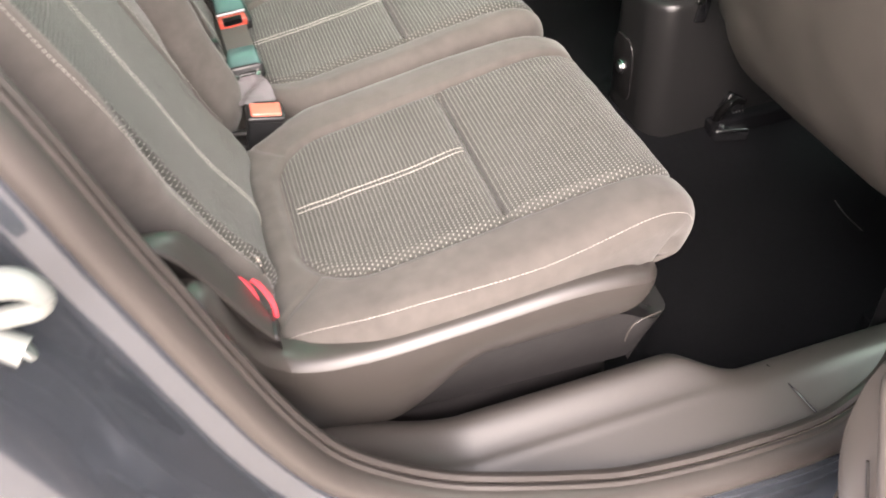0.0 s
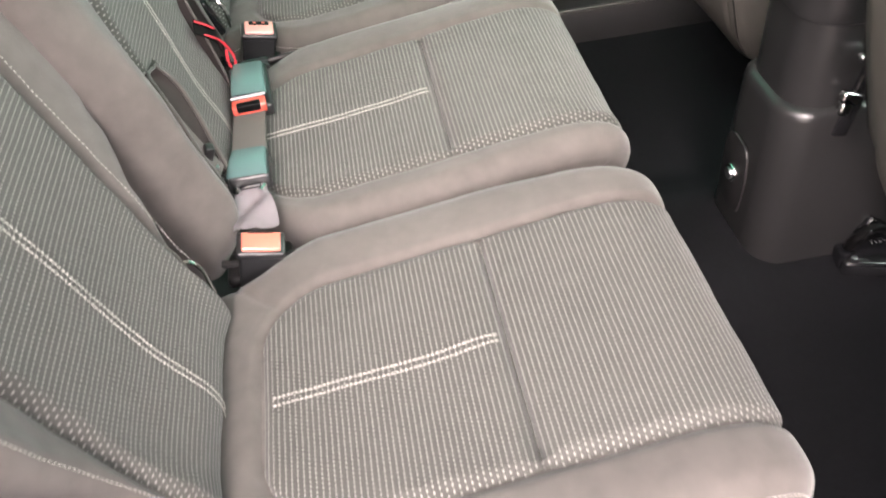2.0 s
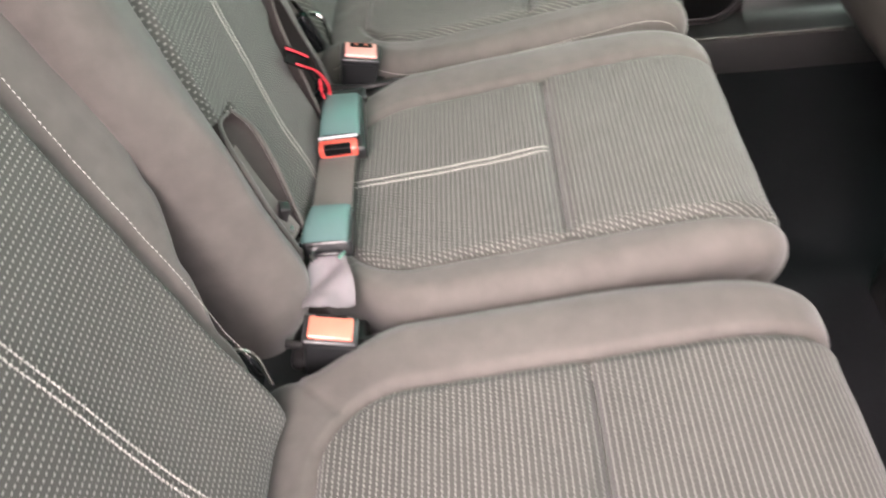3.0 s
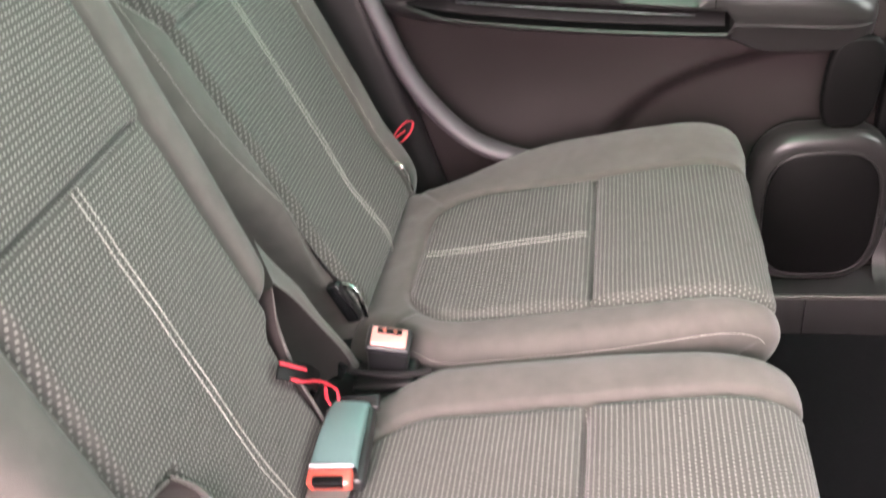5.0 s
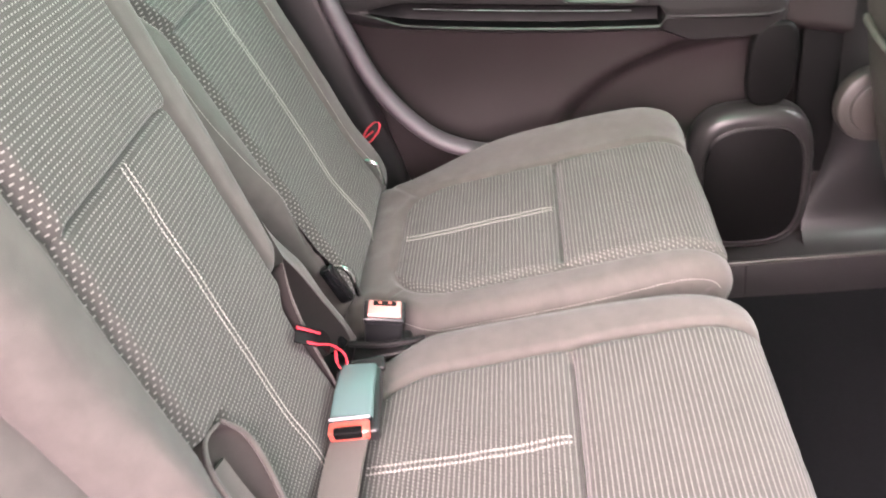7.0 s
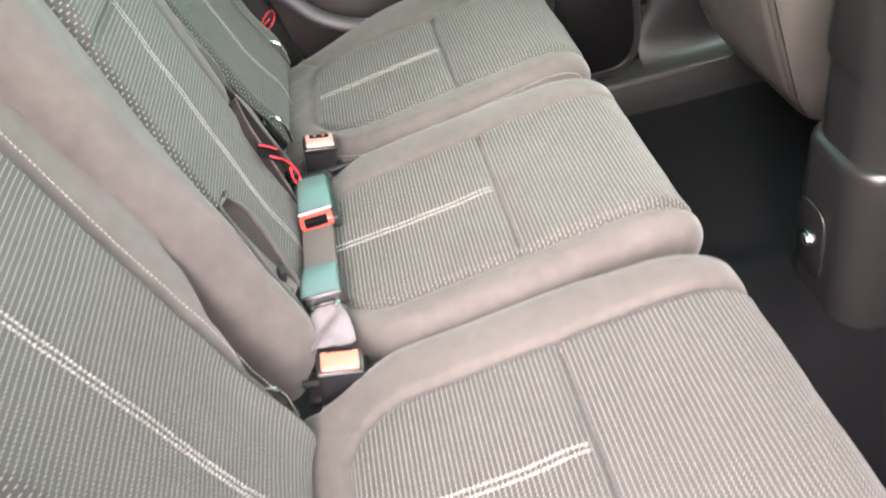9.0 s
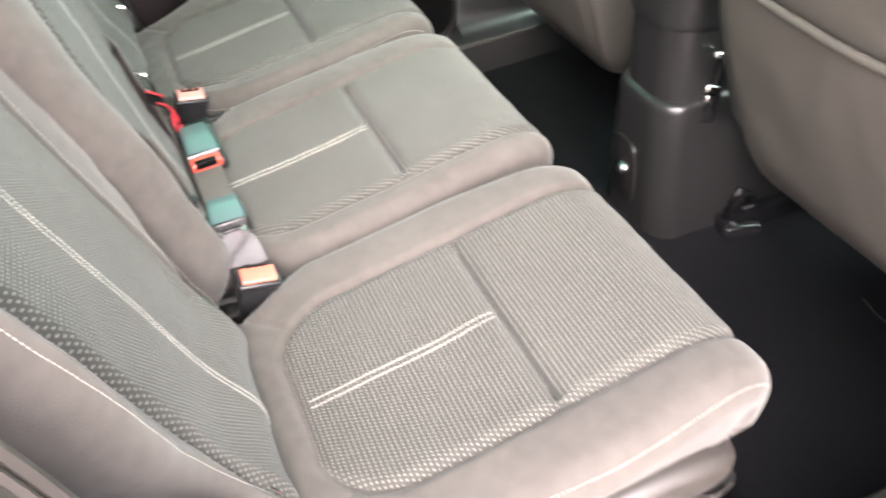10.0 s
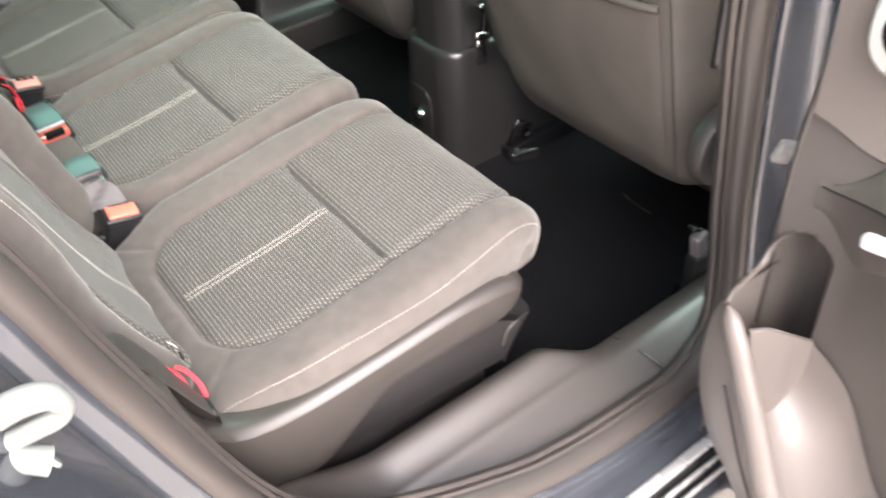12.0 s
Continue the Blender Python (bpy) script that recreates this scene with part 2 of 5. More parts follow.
def sweep(pts, section, up=Vector((0, 0, 1)), closed=True, scale=None, caps=True):
    """section: (side, up) offsets, carried along pts."""
    bm = bmesh.new()
    fr = frames_along(pts, up)
    rings = []
    for i, (p, t, s, u) in enumerate(fr):
        k = scale(i / (len(fr) - 1)) if scale else 1.0
        rings.append([bm.verts.new(p + s * (a * k) + u * (b * k)) for a, b in section])
    m = len(section)
    for r, q in zip(rings, rings[1:]):
        for i in range(m if closed else m - 1):
            bm.faces.new((r[i], r[(i + 1) % m], q[(i + 1) % m], q[i]))
    if closed and caps:
        bm.faces.new(rings[0][::-1])
        bm.faces.new(rings[-1])
    return bm


def circle(r, n=10, sx=1.0, sy=1.0):
    return [(r * sx * math.cos(2 * math.pi * i / n), r * sy * math.sin(2 * math.pi * i / n)) for i in range(n)]


def tube(points, r, n=24, seg=8, up=Vector((0, 0, 1)), scale=None):
    return sweep(spline(points, n), circle(r, seg), up, scale=scale)


def add_block(bm, m, sx, sy, sz, bevel=0.004, seg=3):
    """A rounded block of that size at the pose m."""
    t = bmesh.new()
    bmesh.ops.create_cube(t, size=1.0)
    bmesh.ops.scale(t, vec=(sx, sy, sz), verts=t.verts)
    bmesh.ops.bevel(t, geom=t.edges[:], offset=min(bevel, 0.48 * min(sx, sy, sz)), segments=seg, profile=0.5, affect='EDGES')
    bmesh.ops.transform(t, matrix=m, verts=t.verts)
    tmp = bpy.data.meshes.new("tmp")
    t.to_mesh(tmp)
    t.free()
    bm.from_mesh(tmp)
    bpy.data.meshes.remove(tmp)
    return bm


def block(m, sx, sy, sz, bevel=0.004, seg=3):
    return add_block(bmesh.new(), m, sx, sy, sz, bevel, seg)


def plate(outline, thick, m, bevel=0.003, seg=2):
    """A flat shape (x, y outline) of that thickness, rounded, at the pose m."""
    bm = bmesh.new()
    f = bm.faces.new([bm.verts.new((x, y, 0)) for x, y in outline])
    ex = bmesh.ops.extrude_face_region(bm, geom=[f])
    bmesh.ops.translate(bm, vec=(0, 0, thick), verts=[g for g in ex["geom"] if isinstance(g, bmesh.types.BMVert)])
    bmesh.ops.recalc_face_normals(bm, faces=bm.faces[:])
    if bevel:
        rim = [e for e in bm.edges if len(e.link_faces) == 2 and e.calc_face_angle(0) > 1.0]
        bmesh.ops.bevel(bm, geom=rim, offset=bevel, segments=seg, profile=0.5, affect='EDGES')
    bmesh.ops.transform(bm, matrix=m, verts=bm.verts)
    return bm


def cylinder(m, r, depth, seg=24, bevel=0.002):
    return plate([(r * math.cos(2 * math.pi * i / seg), r * math.sin(2 * math.pi * i / seg)) for i in range(seg)], depth, m, bevel)


def smoothstep(a, b, x):
    t = min(max((x - a) / (b - a), 0), 1)
    return t * t * (3 - 2 * t)


def stitches(lines, length=0.0045, gap=0.0012, r=0.0008):
    """Short thread bars along each line of (place, normal)."""
    bm = bmesh.new()
    for line in lines:
        pts = [p for p, _ in line]
        nor = [q for _, q in line]
        acc = [0.0]
        for a, b in zip(pts, pts[1:]):
            acc.append(acc[-1] + (b - a).length)

        def at(s):
            for j in range(len(acc) - 1):
                if acc[j + 1] >= s:
                    break
            w = (s - acc[j]) / max(acc[j + 1] - acc[j], 1e-9)
            return pts[j].lerp(pts[j + 1], w), nor[j].lerp(nor[j + 1], w).normalized()
        s = 0.0
        while s + length < acc[-1]:
            a, na = at(s)
            b, nb = at(s + length)
            t = (b - a).normalized()
            side = t.cross(na).normalized()
            mid, nm = (a + b) / 2, (na + nb).normalized()
            ring = []
            for p, k, lift in ((a, 0.5, -0.2), (mid, 1.0, 0.7), (b, 0.5, -0.2)):
                ring.append([bm.verts.new(p + side * (r * k * x) + nm * (r * (lift + y * k))) for x, y in ((-1, 0), (-0.5, 0.8), (0.5, 0.8), (1, 0))])
            for q, w in zip(ring, ring[1:]):
                for i in range(3):
                    bm.faces.new((q[i], q[i + 1], w[i + 1], w[i]))
            s += length + gap
    return bm


class Pad:
    """An upholstered pad: a profile in x and z carried across y, with rounded edges."""

    def __init__(self, profile, n, centre, left, right, radius=0.028, side=0.05, crown=0.004):
        self.line = spline([(x, 0, z) for x, z in profile], n)
        self.n, self.c, self.left, self.right = n, centre, left, right
        self.radius, self.side, self.crown = radius, side, crown
        self.seam_at = None
        self.panels = []
        self.darts = []
        self.pit = None
        self.tuck = False
        self.bolster = 0.0
        self.bulge = 0.0
        self.length = sum((b - a).length for a, b in zip(self.line, self.line[1:]))
        self.nor = []
        for i in range(n + 1):
            t = (self.line[min(i + 1, n)] - self.line[max(i - 1, 0)]).normalized()
            self.nor.append(Vector((-t.z, 0, t.x)))

    def base(self, s):
        """Place and normal on the profile, s metres from its start."""
        k = min(max(s / self.length, 0), 1) * self.n
        i = min(int(k), self.n - 1)
        w = k - i
        return self.line[i].lerp(self.line[i + 1], w), self.nor[i].lerp(self.nor[i + 1], w).normalized()

    def s_at(self, axis, value):
        best = min(range(self.n + 1), key=lambda i: abs(self.line[i][axis] - value))
        return best / self.n * self.length

    def lift(self, y, s):
        w = max(self.left(s), self.right(s))
        q = abs(y) / w
        puff = self.crown * math.exp(-((q - 0.80) / 0.16) ** 2)
        if self.bolster and y < 0:
            z = self.base(s)[0].z
            puff += self.bolster * math.exp(-((y + 0.180) / 0.036) ** 2) * smoothstep(0.69, 0.97, z)
        if self.bulge and y < 0:
            z = self.base(s)[0].z
            puff += self.bulge * math.exp(-((y + 0.165) / 0.034) ** 2) * smoothstep(0.64, 0.72, z) * smoothstep(0.97, 0.82, z)
        return puff - 0.0035 * self.seam(y, s) + 0.0014 * (noise.noise(Vector((y * 14 + self.c * 7, s * 14, 1.3)))) + 0.0006 * noise.noise(Vector((y * 45, s * 45, self.c)))

    def seam(self, y, s):
        return 0.0 if self.seam_at is None or abs(y) > 0.12 else math.exp(-((s - self.seam_at) / 0.010) ** 2)

    def on(self, y, s, h=0.0):
        """Place and normal y metres from the centre line, h above the pad."""
        p, q = self.base(s)
        return p + Vector((0, self.c + y, 0)) + q * (self.lift(y, s) + h), q

    def skin(self, c, s):
        """c runs from -1 to 1 over the top and down both sides."""
        wl, wr = self.left(s), self.right(s)
        w = wr if c > 0 else wl
        r = self.radius
        a = abs(c)
        if a < 0.7:
            y, d = a / 0.7 * (w - r), 0.0
        elif a < 0.88:
            g = (a - 0.7) / 0.18 * math.pi / 2
            y, d = w - r + r * math.sin(g), r * (1 - math.cos(g))
        else:
            y, d = w - 0.004 * (a - 0.88) / 0.12, r + self.side * (a - 0.88) / 0.12
        p, q = self.base(s)
        sign = 1 if c > 0 else -1
        e = self.edge(sign * y, s)
        if e < 0.03:
            d += 0.022 * smoothstep(-0.002, -0.009, e) + 0.0068 * math.exp(-(e / 0.0050) ** 2)
        if self.pit and c < 0:
            d += 0.042 * smoothstep(0.0, 0.010, self.pit(-y, s))
        for (ya, sa), (yb, sb) in self.darts:
            dy, ds = yb - ya, sb - sa
            k = min(max(((sign * y - ya) * dy + (s - sa) * ds) / (dy * dy + ds * ds), 0), 1)
            d += 0.0026 * math.exp(-(((sign * y - ya - k * dy) ** 2 + (s - sa - k * ds) ** 2) / 0.0034 ** 2))
        return p + Vector((0, self.c + sign * y, 0)) + q * (self.lift(sign * y, s) * (1 if a < 0.7 else max(0, 1 - (a - 0.7) / 0.18)) - (0 if self.tuck else d)) - (Vector((q.x, 0, max(q.z, 0))) * d if self.tuck else Vector())

    def edge(self, y, s):
        """How far a place lies outside the nearest sewn-in panel; less than nothing inside it."""
        best = 9.0
        for s0, s1, left, right, r in self.panels:
            a, b = left(s), right(s)
            e = max(a - y, y - b, s0 - s, s - s1)
            if r and s < s0 + r:
                for d in (a + r - y, y - b + r):
                    if d > 0:
                        e = max(e, math.hypot(d, s0 + r - s) - r)
            best = min(best, e)
        return best

    def cover(self, nu=190, nv=210):
        return grid(lambda c, s: self.skin(c, s), steps(-1, 1, nu), steps(0, self.length, nv))

    def insert(self, s0, s1, left, right, round0=0.0, nu=48, nv=60, puff=0.004, seam0=False, seam1=False):
        """A panel of cloth sewn into the pad between s0 and s1, its edges left(s) and right(s)."""
        self.panels.append((s0 - (0.02 if seam0 else 0), s1 + (0.02 if seam1 else 0), left, right, round0))

        def span(s):
            a, b = left(s), right(s)
            if round0 and s - s0 < round0:
                k = round0 * (1 - math.sqrt(max(0, 1 - ((round0 - (s - s0)) / round0) ** 2)))
                a, b = a + k, b - k
            return a, b

        def spot(q, s):
            a, b = span(s)
            y = (a + b) / 2 + q * (b - a) / 2
            e = max(0, min((b - a) / 2 * (1 - abs(q)), 9 if seam0 else s - s0, 9 if seam1 else s1 - s))
            h = -0.0072 + (0.0072 + puff) * smoothstep(0, 0.013, e) ** 0.7
            d = min(s - s0 if seam0 else 9, s1 - s if seam1 else 9)
            h -= 0.0130 * math.exp(-max(d, 0) / 0.0034) * smoothstep(0.006, 0.024, e)
            h -= 0.006 * math.exp(-max(d, 0) / 0.004) * (1 - smoothstep(0.0, 0.02, e))
            return self.on(y, s, h)[0]

        def lay(q, s):
            a, b = span(s)
            return (a + b) / 2 + q * (b - a) / 2, s
        us = [math.copysign(1 - (1 - abs(a)) ** 1.5, a) for a in steps(-1, 1, nu)]
        vs = [s0 + (s1 - s0) * (0.5 - 0.5 * math.cos(math.pi * k)) * 0.5 + (s1 - s0) * k * 0.5 for k in steps(0, 1, nv)]
        return grid(spot, us, vs, lay)

    def line_along(self, y, s0, s1, h=0.0, n=40, yfn=None):
        out = []
        for s in steps(s0, s1, n):
            yy = yfn(s) if yfn else y
            out.append(self.on(yy, s, h))
        return out

    def edge_line(self, c, s0, s1, n=60):
        out = []
        line = c if callable(c) else (lambda s: c0)
        c0 = c
        for s in steps(s0, s1, n):
            c = line(s)
            p = self.skin(c, s)
            e = (self.skin(c + 0.01, s) - self.skin(c - 0.01, s)).normalized()
            t = (self.skin(c, min(s + 0.004, self.length)) - self.skin(c, s - 0.004)).normalized()
            nn = t.cross(e).normalized()
            if nn.dot(self.base(s)[1]) < 0:
                nn = -nn
            out.append((p + nn * 0.0006, nn))
        return out


# ---- ground and body shell ----
def make_ground():
    bm = grid(lambda u, v: (u, v, 0), [-60, -20, -8, -4, -2, 0, 2, 4, 8, 20, 60], [-60, -20, -8, -4, -2, 0, 2, 4, 8, 20, 60])
    tagged(mesh_object("ground", bm, CONCRETE), "pale smooth concrete ground under the parked car", "ground", kind="structure")


make_ground()

SEAL = [(-0.165, -0.262, 1.40), (-0.110, -0.270, 1.18), (-0.060, -0.278, 1.023), (-0.046, -0.280, 0.973), (-0.032, -0.281, 0.914), (-0.014, -0.283, 0.850),
        (0.007, -0.285, 0.772), (0.034, -0.288, 0.684), (0.068, -0.292, 0.610), (0.115, -0.298, 0.560), (0.170, -0.305, 0.522), (0.229, -0.312, 0.497), (0.300, -0.318, 0.470),
        (0.360, -0.323, 0.452), (0.430, -0.325, 0.440), (0.500, -0.326, 0.434), (0.600, -0.325, 0.432), (0.660, -0.316, 0.442), (0.698, -0.308, 0.475),
        (0.706, -0.300, 0.550), (0.694, -0.296, 0.660), (0.678, -0.297, 0.790), (0.663, -0.298, 0.900), (0.655, -0.298, 1.000), (0.640, -0.290, 1.20), (0.62, -0.28, 1.40)]


def outward(pts):
    """For the ring of the door opening: the way out of the opening in the body's plane."""
    mid = Vector((0.32, 0, 0.95))
    out = []
    for i, p in enumerate(pts):
        t = (pts[min(i + 1, len(pts) - 1)] - pts[max(i - 1, 0)])
        t.y = 0
        o = Vector((t.z, 0, -t.x)).normalized()
        if o.dot(Vector((p.x, 0, p.z)) - Vector((mid.x, 0, mid.z))) < 0:
            o = -o
        out.append(o)
    return out


def ring_sheet(pts, section, sill_section, post_section):
    """section: (out, y) offsets round the door opening, changing to sill_section along its foot and post_section up the centre post."""
    outs = outward(pts)

    def at(k, i):
        foot, post = smoothstep(-0.75, -0.97, outs[i].z), smoothstep(0.2, 0.7, outs[i].x)
        side = max(0.0, 1 - foot - post)
        a, b, c = section[k], sill_section[k], post_section[k]
        return pts[i] + outs[i] * (a[0] * side + b[0] * foot + c[0] * post) + Vector((0, a[1] * side + b[1] * foot + c[1] * post, 0))
    return grid(at, list(range(len(section))), list(range(len(pts))))


def ring_tube(pts, section):
    outs = outward(pts)
    return grid(lambda k, i: pts[i] + outs[i] * section[k][0] + Vector((0, section[k][1], 0)), list(range(len(section))), list(range(len(pts))), closed_u=True)


def make_opening():
    pts = spline(SEAL, 130)
    body = thing("door_opening_body", "blue-grey painted car body round the open rear door", "car body", kind="structure")
    side = [(0.012, 0.002), (0.016, -0.010), (0.019, -0.016), (0.022, -0.0195), (0.028, -0.0212), (0.036, -0.0225), (0.040, -0.0245), (0.043, -0.028), (0.045, -0.034), (0.060, -0.066), (0.078, -0.098),
            (0.083, -0.108), (0.088, -0.114), (0.095, -0.118), (0.110, -0.120), (0.16, -0.121), (0.24, -0.120), (0.34, -0.118)]
    foot = [(0.012, 0.002), (0.018, -0.010), (0.022, -0.0165), (0.026, -0.0198), (0.031, -0.0212), (0.040, -0.0228), (0.0455, -0.025), (0.050, -0.029), (0.0535, -0.036), (0.059, -0.066), (0.065, -0.098), (0.068, -0.108), (0.072, -0.114), (0.078, -0.118), (0.090, -0.120), (0.16, -0.121), (0.24, -0.120), (0.34, -0.118)]
    post = [(0.012, 0.002), (0.016, -0.010), (0.019, -0.016), (0.022, -0.0195), (0.028, -0.0212), (0.040, -0.0222), (0.052, -0.0232), (0.064, -0.0242), (0.074, -0.0255), (0.084, -0.0280), (0.092, -0.032), (0.098, -0.039), (0.101, -0.048), (0.103, -0.060), (0.105, -0.072), (0.107, -0.082), (0.109, -0.090), (0.112, -0.096)]
    part("jamb", ring_sheet(pts, side, foot, post), PAINT, body)
    seal = thing("door_seal", "grey-brown rubber seal round the rear door opening", "door seal", kind="structure")
    bulb = [(-0.001, 0.010), (-0.003, 0.002), (-0.001, -0.007), (0.004, -0.014), (0.011, -0.018), (0.019, -0.018), (0.026, -0.013), (0.029, -0.005), (0.027, 0.004), (0.021, 0.010), (0.012, 0.014)]
    part("seal_bulb", ring_tube(pts, bulb), RUBBER, seal)
    lip = [(-0.004, 0.026), (-0.008, 0.022), (-0.009, 0.016), (-0.006, 0.012), (-0.002, 0.012), (0.004, 0.016), (0.005, 0.026)]
    part("seal_lip", ring_tube(pts, lip), RUBBER, seal)
    rib = [(-0.001, 0.012), (-0.005, 0.010), (-0.006, 0.006), (-0.003, 0.003), (0.002, 0.004), (0.003, 0.010)]
    part("seal_rib", ring_tube(pts, rib), RUBBER, seal)
    trim = thing("sill_outer_trim", "bright and black strips along the outer door sill", "sill trim", kind="structure")
    part("bright_strip", block(pose(0.36, -0.394, 0.3775, -12, 0, 0), 0.80, 0.017, 0.007, 0.003), SILVER, trim, "bright silver strip")
    part("black_strip", block(pose(0.36, -0.408, 0.3735, -12, 0, 0), 0.80, 0.010, 0.006, 0.002), GLOSS_BLACK, trim)
    part("bright_strip", block(pose(0.36, -0.416, 0.3725, -12, 0, 0), 0.80, 0.005, 0.006, 0.002), SILVER, trim)
    part("black_strip", block(pose(0.36, -0.423, 0.3695, -12, 0, 0), 0.80, 0.008, 0.006, 0.002), GLOSS_BLACK, trim)
    part("bright_strip", block(pose(0.36, -0.430, 0.3690, -12, 0, 0), 0.80, 0.004, 0.006, 0.0015), SILVER, trim)
    part("sill_panel", block(pose(0.36, -0.412, 0.290), 0.80, 0.046, 0.156, 0.02), PAINT, trim)


make_opening()


def make_sill():
    sill = thing("sill_trim", "brown-grey plastic tread plate along the rear door sill", "sill trim", kind="structure")
    wide = [(-0.150, 0.38), (-0.172, 0.455), (-0.185, 0.470), (-0.200, 0.472), (-0.225, 0.458), (-0.250, 0.4485), (-0.275, 0.4395), (-0.300, 0.430)]
    slim = [(-0.205, 0.36), (-0.208, 0.42), (-0.212, 0.440), (-0.220, 0.446), (-0.236, 0.449), (-0.252, 0.4475)] + wide[6:]
    rear_line = spline([(0, y, z) for y, z in wide], 54)
    front_line = spline([(0, y, z) for y, z in slim], 54)

    def at(k, x):
        rear, front = smoothstep(0.22, 0.02, x), smoothstep(0.47, 0.56, x)
        p = rear_line[k].lerp(front_line[k], front)
        z = p.z + 0.10 * rear * (k / 54) + 0.03 * rear
        ridge = math.exp(-((p.y + 0.240) / 0.005) ** 2) * 0.0012
        return Vector((x, p.y, z + ridge * (1 - front) * smoothstep(0.02, 0.14, x)))
    part("tread", grid(at, list(range(55)), steps(-0.05, 0.90, 110)), LIT_SILL_TRIM, sill)
    part("joint", sweep(spline([(0.612, -0.300, 0.434), (0.600, -0.262, 0.4445), (0.590, -0.224, 0.4475)], 10), circle(0.0012, 6)), GLOSS_BLACK, sill)
    return sill


make_sill()


def make_floor():
    def fz(x, y):
        tunnel = 0.05 * math.exp(-((y - 0.39) / 0.13) ** 4)
        return 0.352 + tunnel + 0.003 * noise.noise(Vector((x * 9, y * 9, 0)))
    bm = grid(lambda x, y: (x, y, fz(x, y)), steps(-0.6, 1.9, 60), steps(-0.23, 1.03, 40))
    floor = tagged(mesh_object("floor", bm, CARPET), "black carpeted car floor behind the front seats", "floor", kind="structure")
    part("carpet_slit", sweep(spline([(0.930, 0.085, 0.357), (0.922, 0.050, 0.359), (0.924, 0.010, 0.357)], 12), circle(1.0, 6, 0.0013, 0.0008)), DARK_TRIM, floor)


make_floor()


def slab(name, lo, hi, mat, label, category, bevel=0.01):
    c = [(a + b) / 2 for a, b in zip(lo, hi)]
    d = [b - a for a, b in zip(lo, hi)]
    ob = mesh_object(name, block(pose(*c), *d, bevel, 2), mat)
    return tagged(ob, label, category, kind="structure")


def make_shell():
    roof = thing("ceiling", "unseen pale cloth headliner round a green pane added to tint light", "ceiling", kind="structure")
    bm = bmesh.new()
    for lo, hi in (((-1.1, -0.30), (0.22, 1.12)), ((1.31, -0.30), (1.35, 1.12)), ((0.22, -0.30), (1.31, -0.05)), ((0.22, 0.88), (1.31, 1.12))):
        add_block(bm, pose((lo[0] + hi[0]) / 2, (lo[1] + hi[1]) / 2, 1.55), hi[0] - lo[0], hi[1] - lo[1], 0.06, 0.01, 2)
    part("headliner", bm, LINER, roof)
    # Unseen pane, added to let green-tinted light in from above
    part("added_roof_pane", block(pose(0.765, 0.415, 1.575), 1.10, 0.94, 0.005, 0.001, 1), TINT_PANE, roof, "green-tinted glass pane added for the light")
    slab("wall_rear", (-1.16, -0.40, 0.30), (-1.10, 1.20, 0.98), DARK_TRIM, "dark plastic lining behind the rear seats", "wall")
    slab("wall_near_rear", (-1.10, -0.47, 0.30), (-0.42, -0.33, 1.50), TRIM, "plain body side behind the rear door", "wall")
    slab("wall_near_front", (0.80, -0.44, 0.30), (1.9, -0.36, 1.02), TRIM, "plain front door lining", "wall")
    slab("wall_front", (1.86, -0.40, 0.30), (1.92, 1.20, 1.05), DARK_TRIM, "dark bulkhead ahead of the front seats", "wall")
    slab("floor_rear", (-1.1, -0.35, 0.28), (-0.18, 1.10, 0.34), CARPET, "black carpeted load floor behind the seats", "floor")
    slab("wall_far_front", (0.93, 1.10, 0.30), (1.9, 1.17, 1.02), TRIM, "plain far front door lining", "wall")
    slab("wall_far_rear", (-1.10, 1.10, 0.30), (-0.34, 1.17, 1.02), TRIM, "plain far side lining behind the door", "wall")
    # roof posts at the far side and glass between
    slab("far_roof_rail", (-1.1, 1.06, 1.44), (1.2, 1.14, 1.53), LINER, "pale lining along the far roof edge", "trim")
    slab("far_centre_post", (0.72, 1.08, 0.98), (0.84, 1.15, 1.46), LINER, "pale lining of the far centre post", "trim")
    slab("far_rear_post", (-0.62, 1.08, 0.98), (-0.46, 1.15, 1.46), LINER, "pale lining of the far rear post", "trim")
    slab("near_rear_post", (-0.62, -0.42, 1.45), (-0.30, -0.30, 1.56), LINER, "pale lining of the near rear post", "trim")
    win = thing("window_1", "green-tinted side window of the far rear door", "window", kind="structure")
    part("pane", block(pose(0.13, 1.125, 1.22, 6, 0, 0), 1.18, 0.004, 0.46, 0.001, 1), GREEN_GLASS, win)
    win = thing("window_2", "green-tinted far front side window", "window", kind="structure")
    part("pane", block(pose(1.20, 1.125, 1.24, 6, 0, 0), 0.72, 0.004, 0.46, 0.001, 1), GREEN_GLASS, win)
    win = thing("window_3", "sloping tinted windscreen ahead of the front seats", "window", kind="structure")
    part("pane", block(pose(1.50, 0.40, 1.28, 0, 52, 0), 0.85, 1.5, 0.005, 0.001, 1), CLEAR_GLASS, win)
    # Unseen; its dark tint is there to dim the front seat backs
    win = thing("window_4", "unseen rear window, tinted dark green to cut the light", "window", kind="structure")
    part("pane", block(pose(-1.12, 0.40, 1.25, 0, 0, 0), 0.005, 1.5, 0.56, 0.001, 1), DIMMING_GLASS, win)


make_shell()


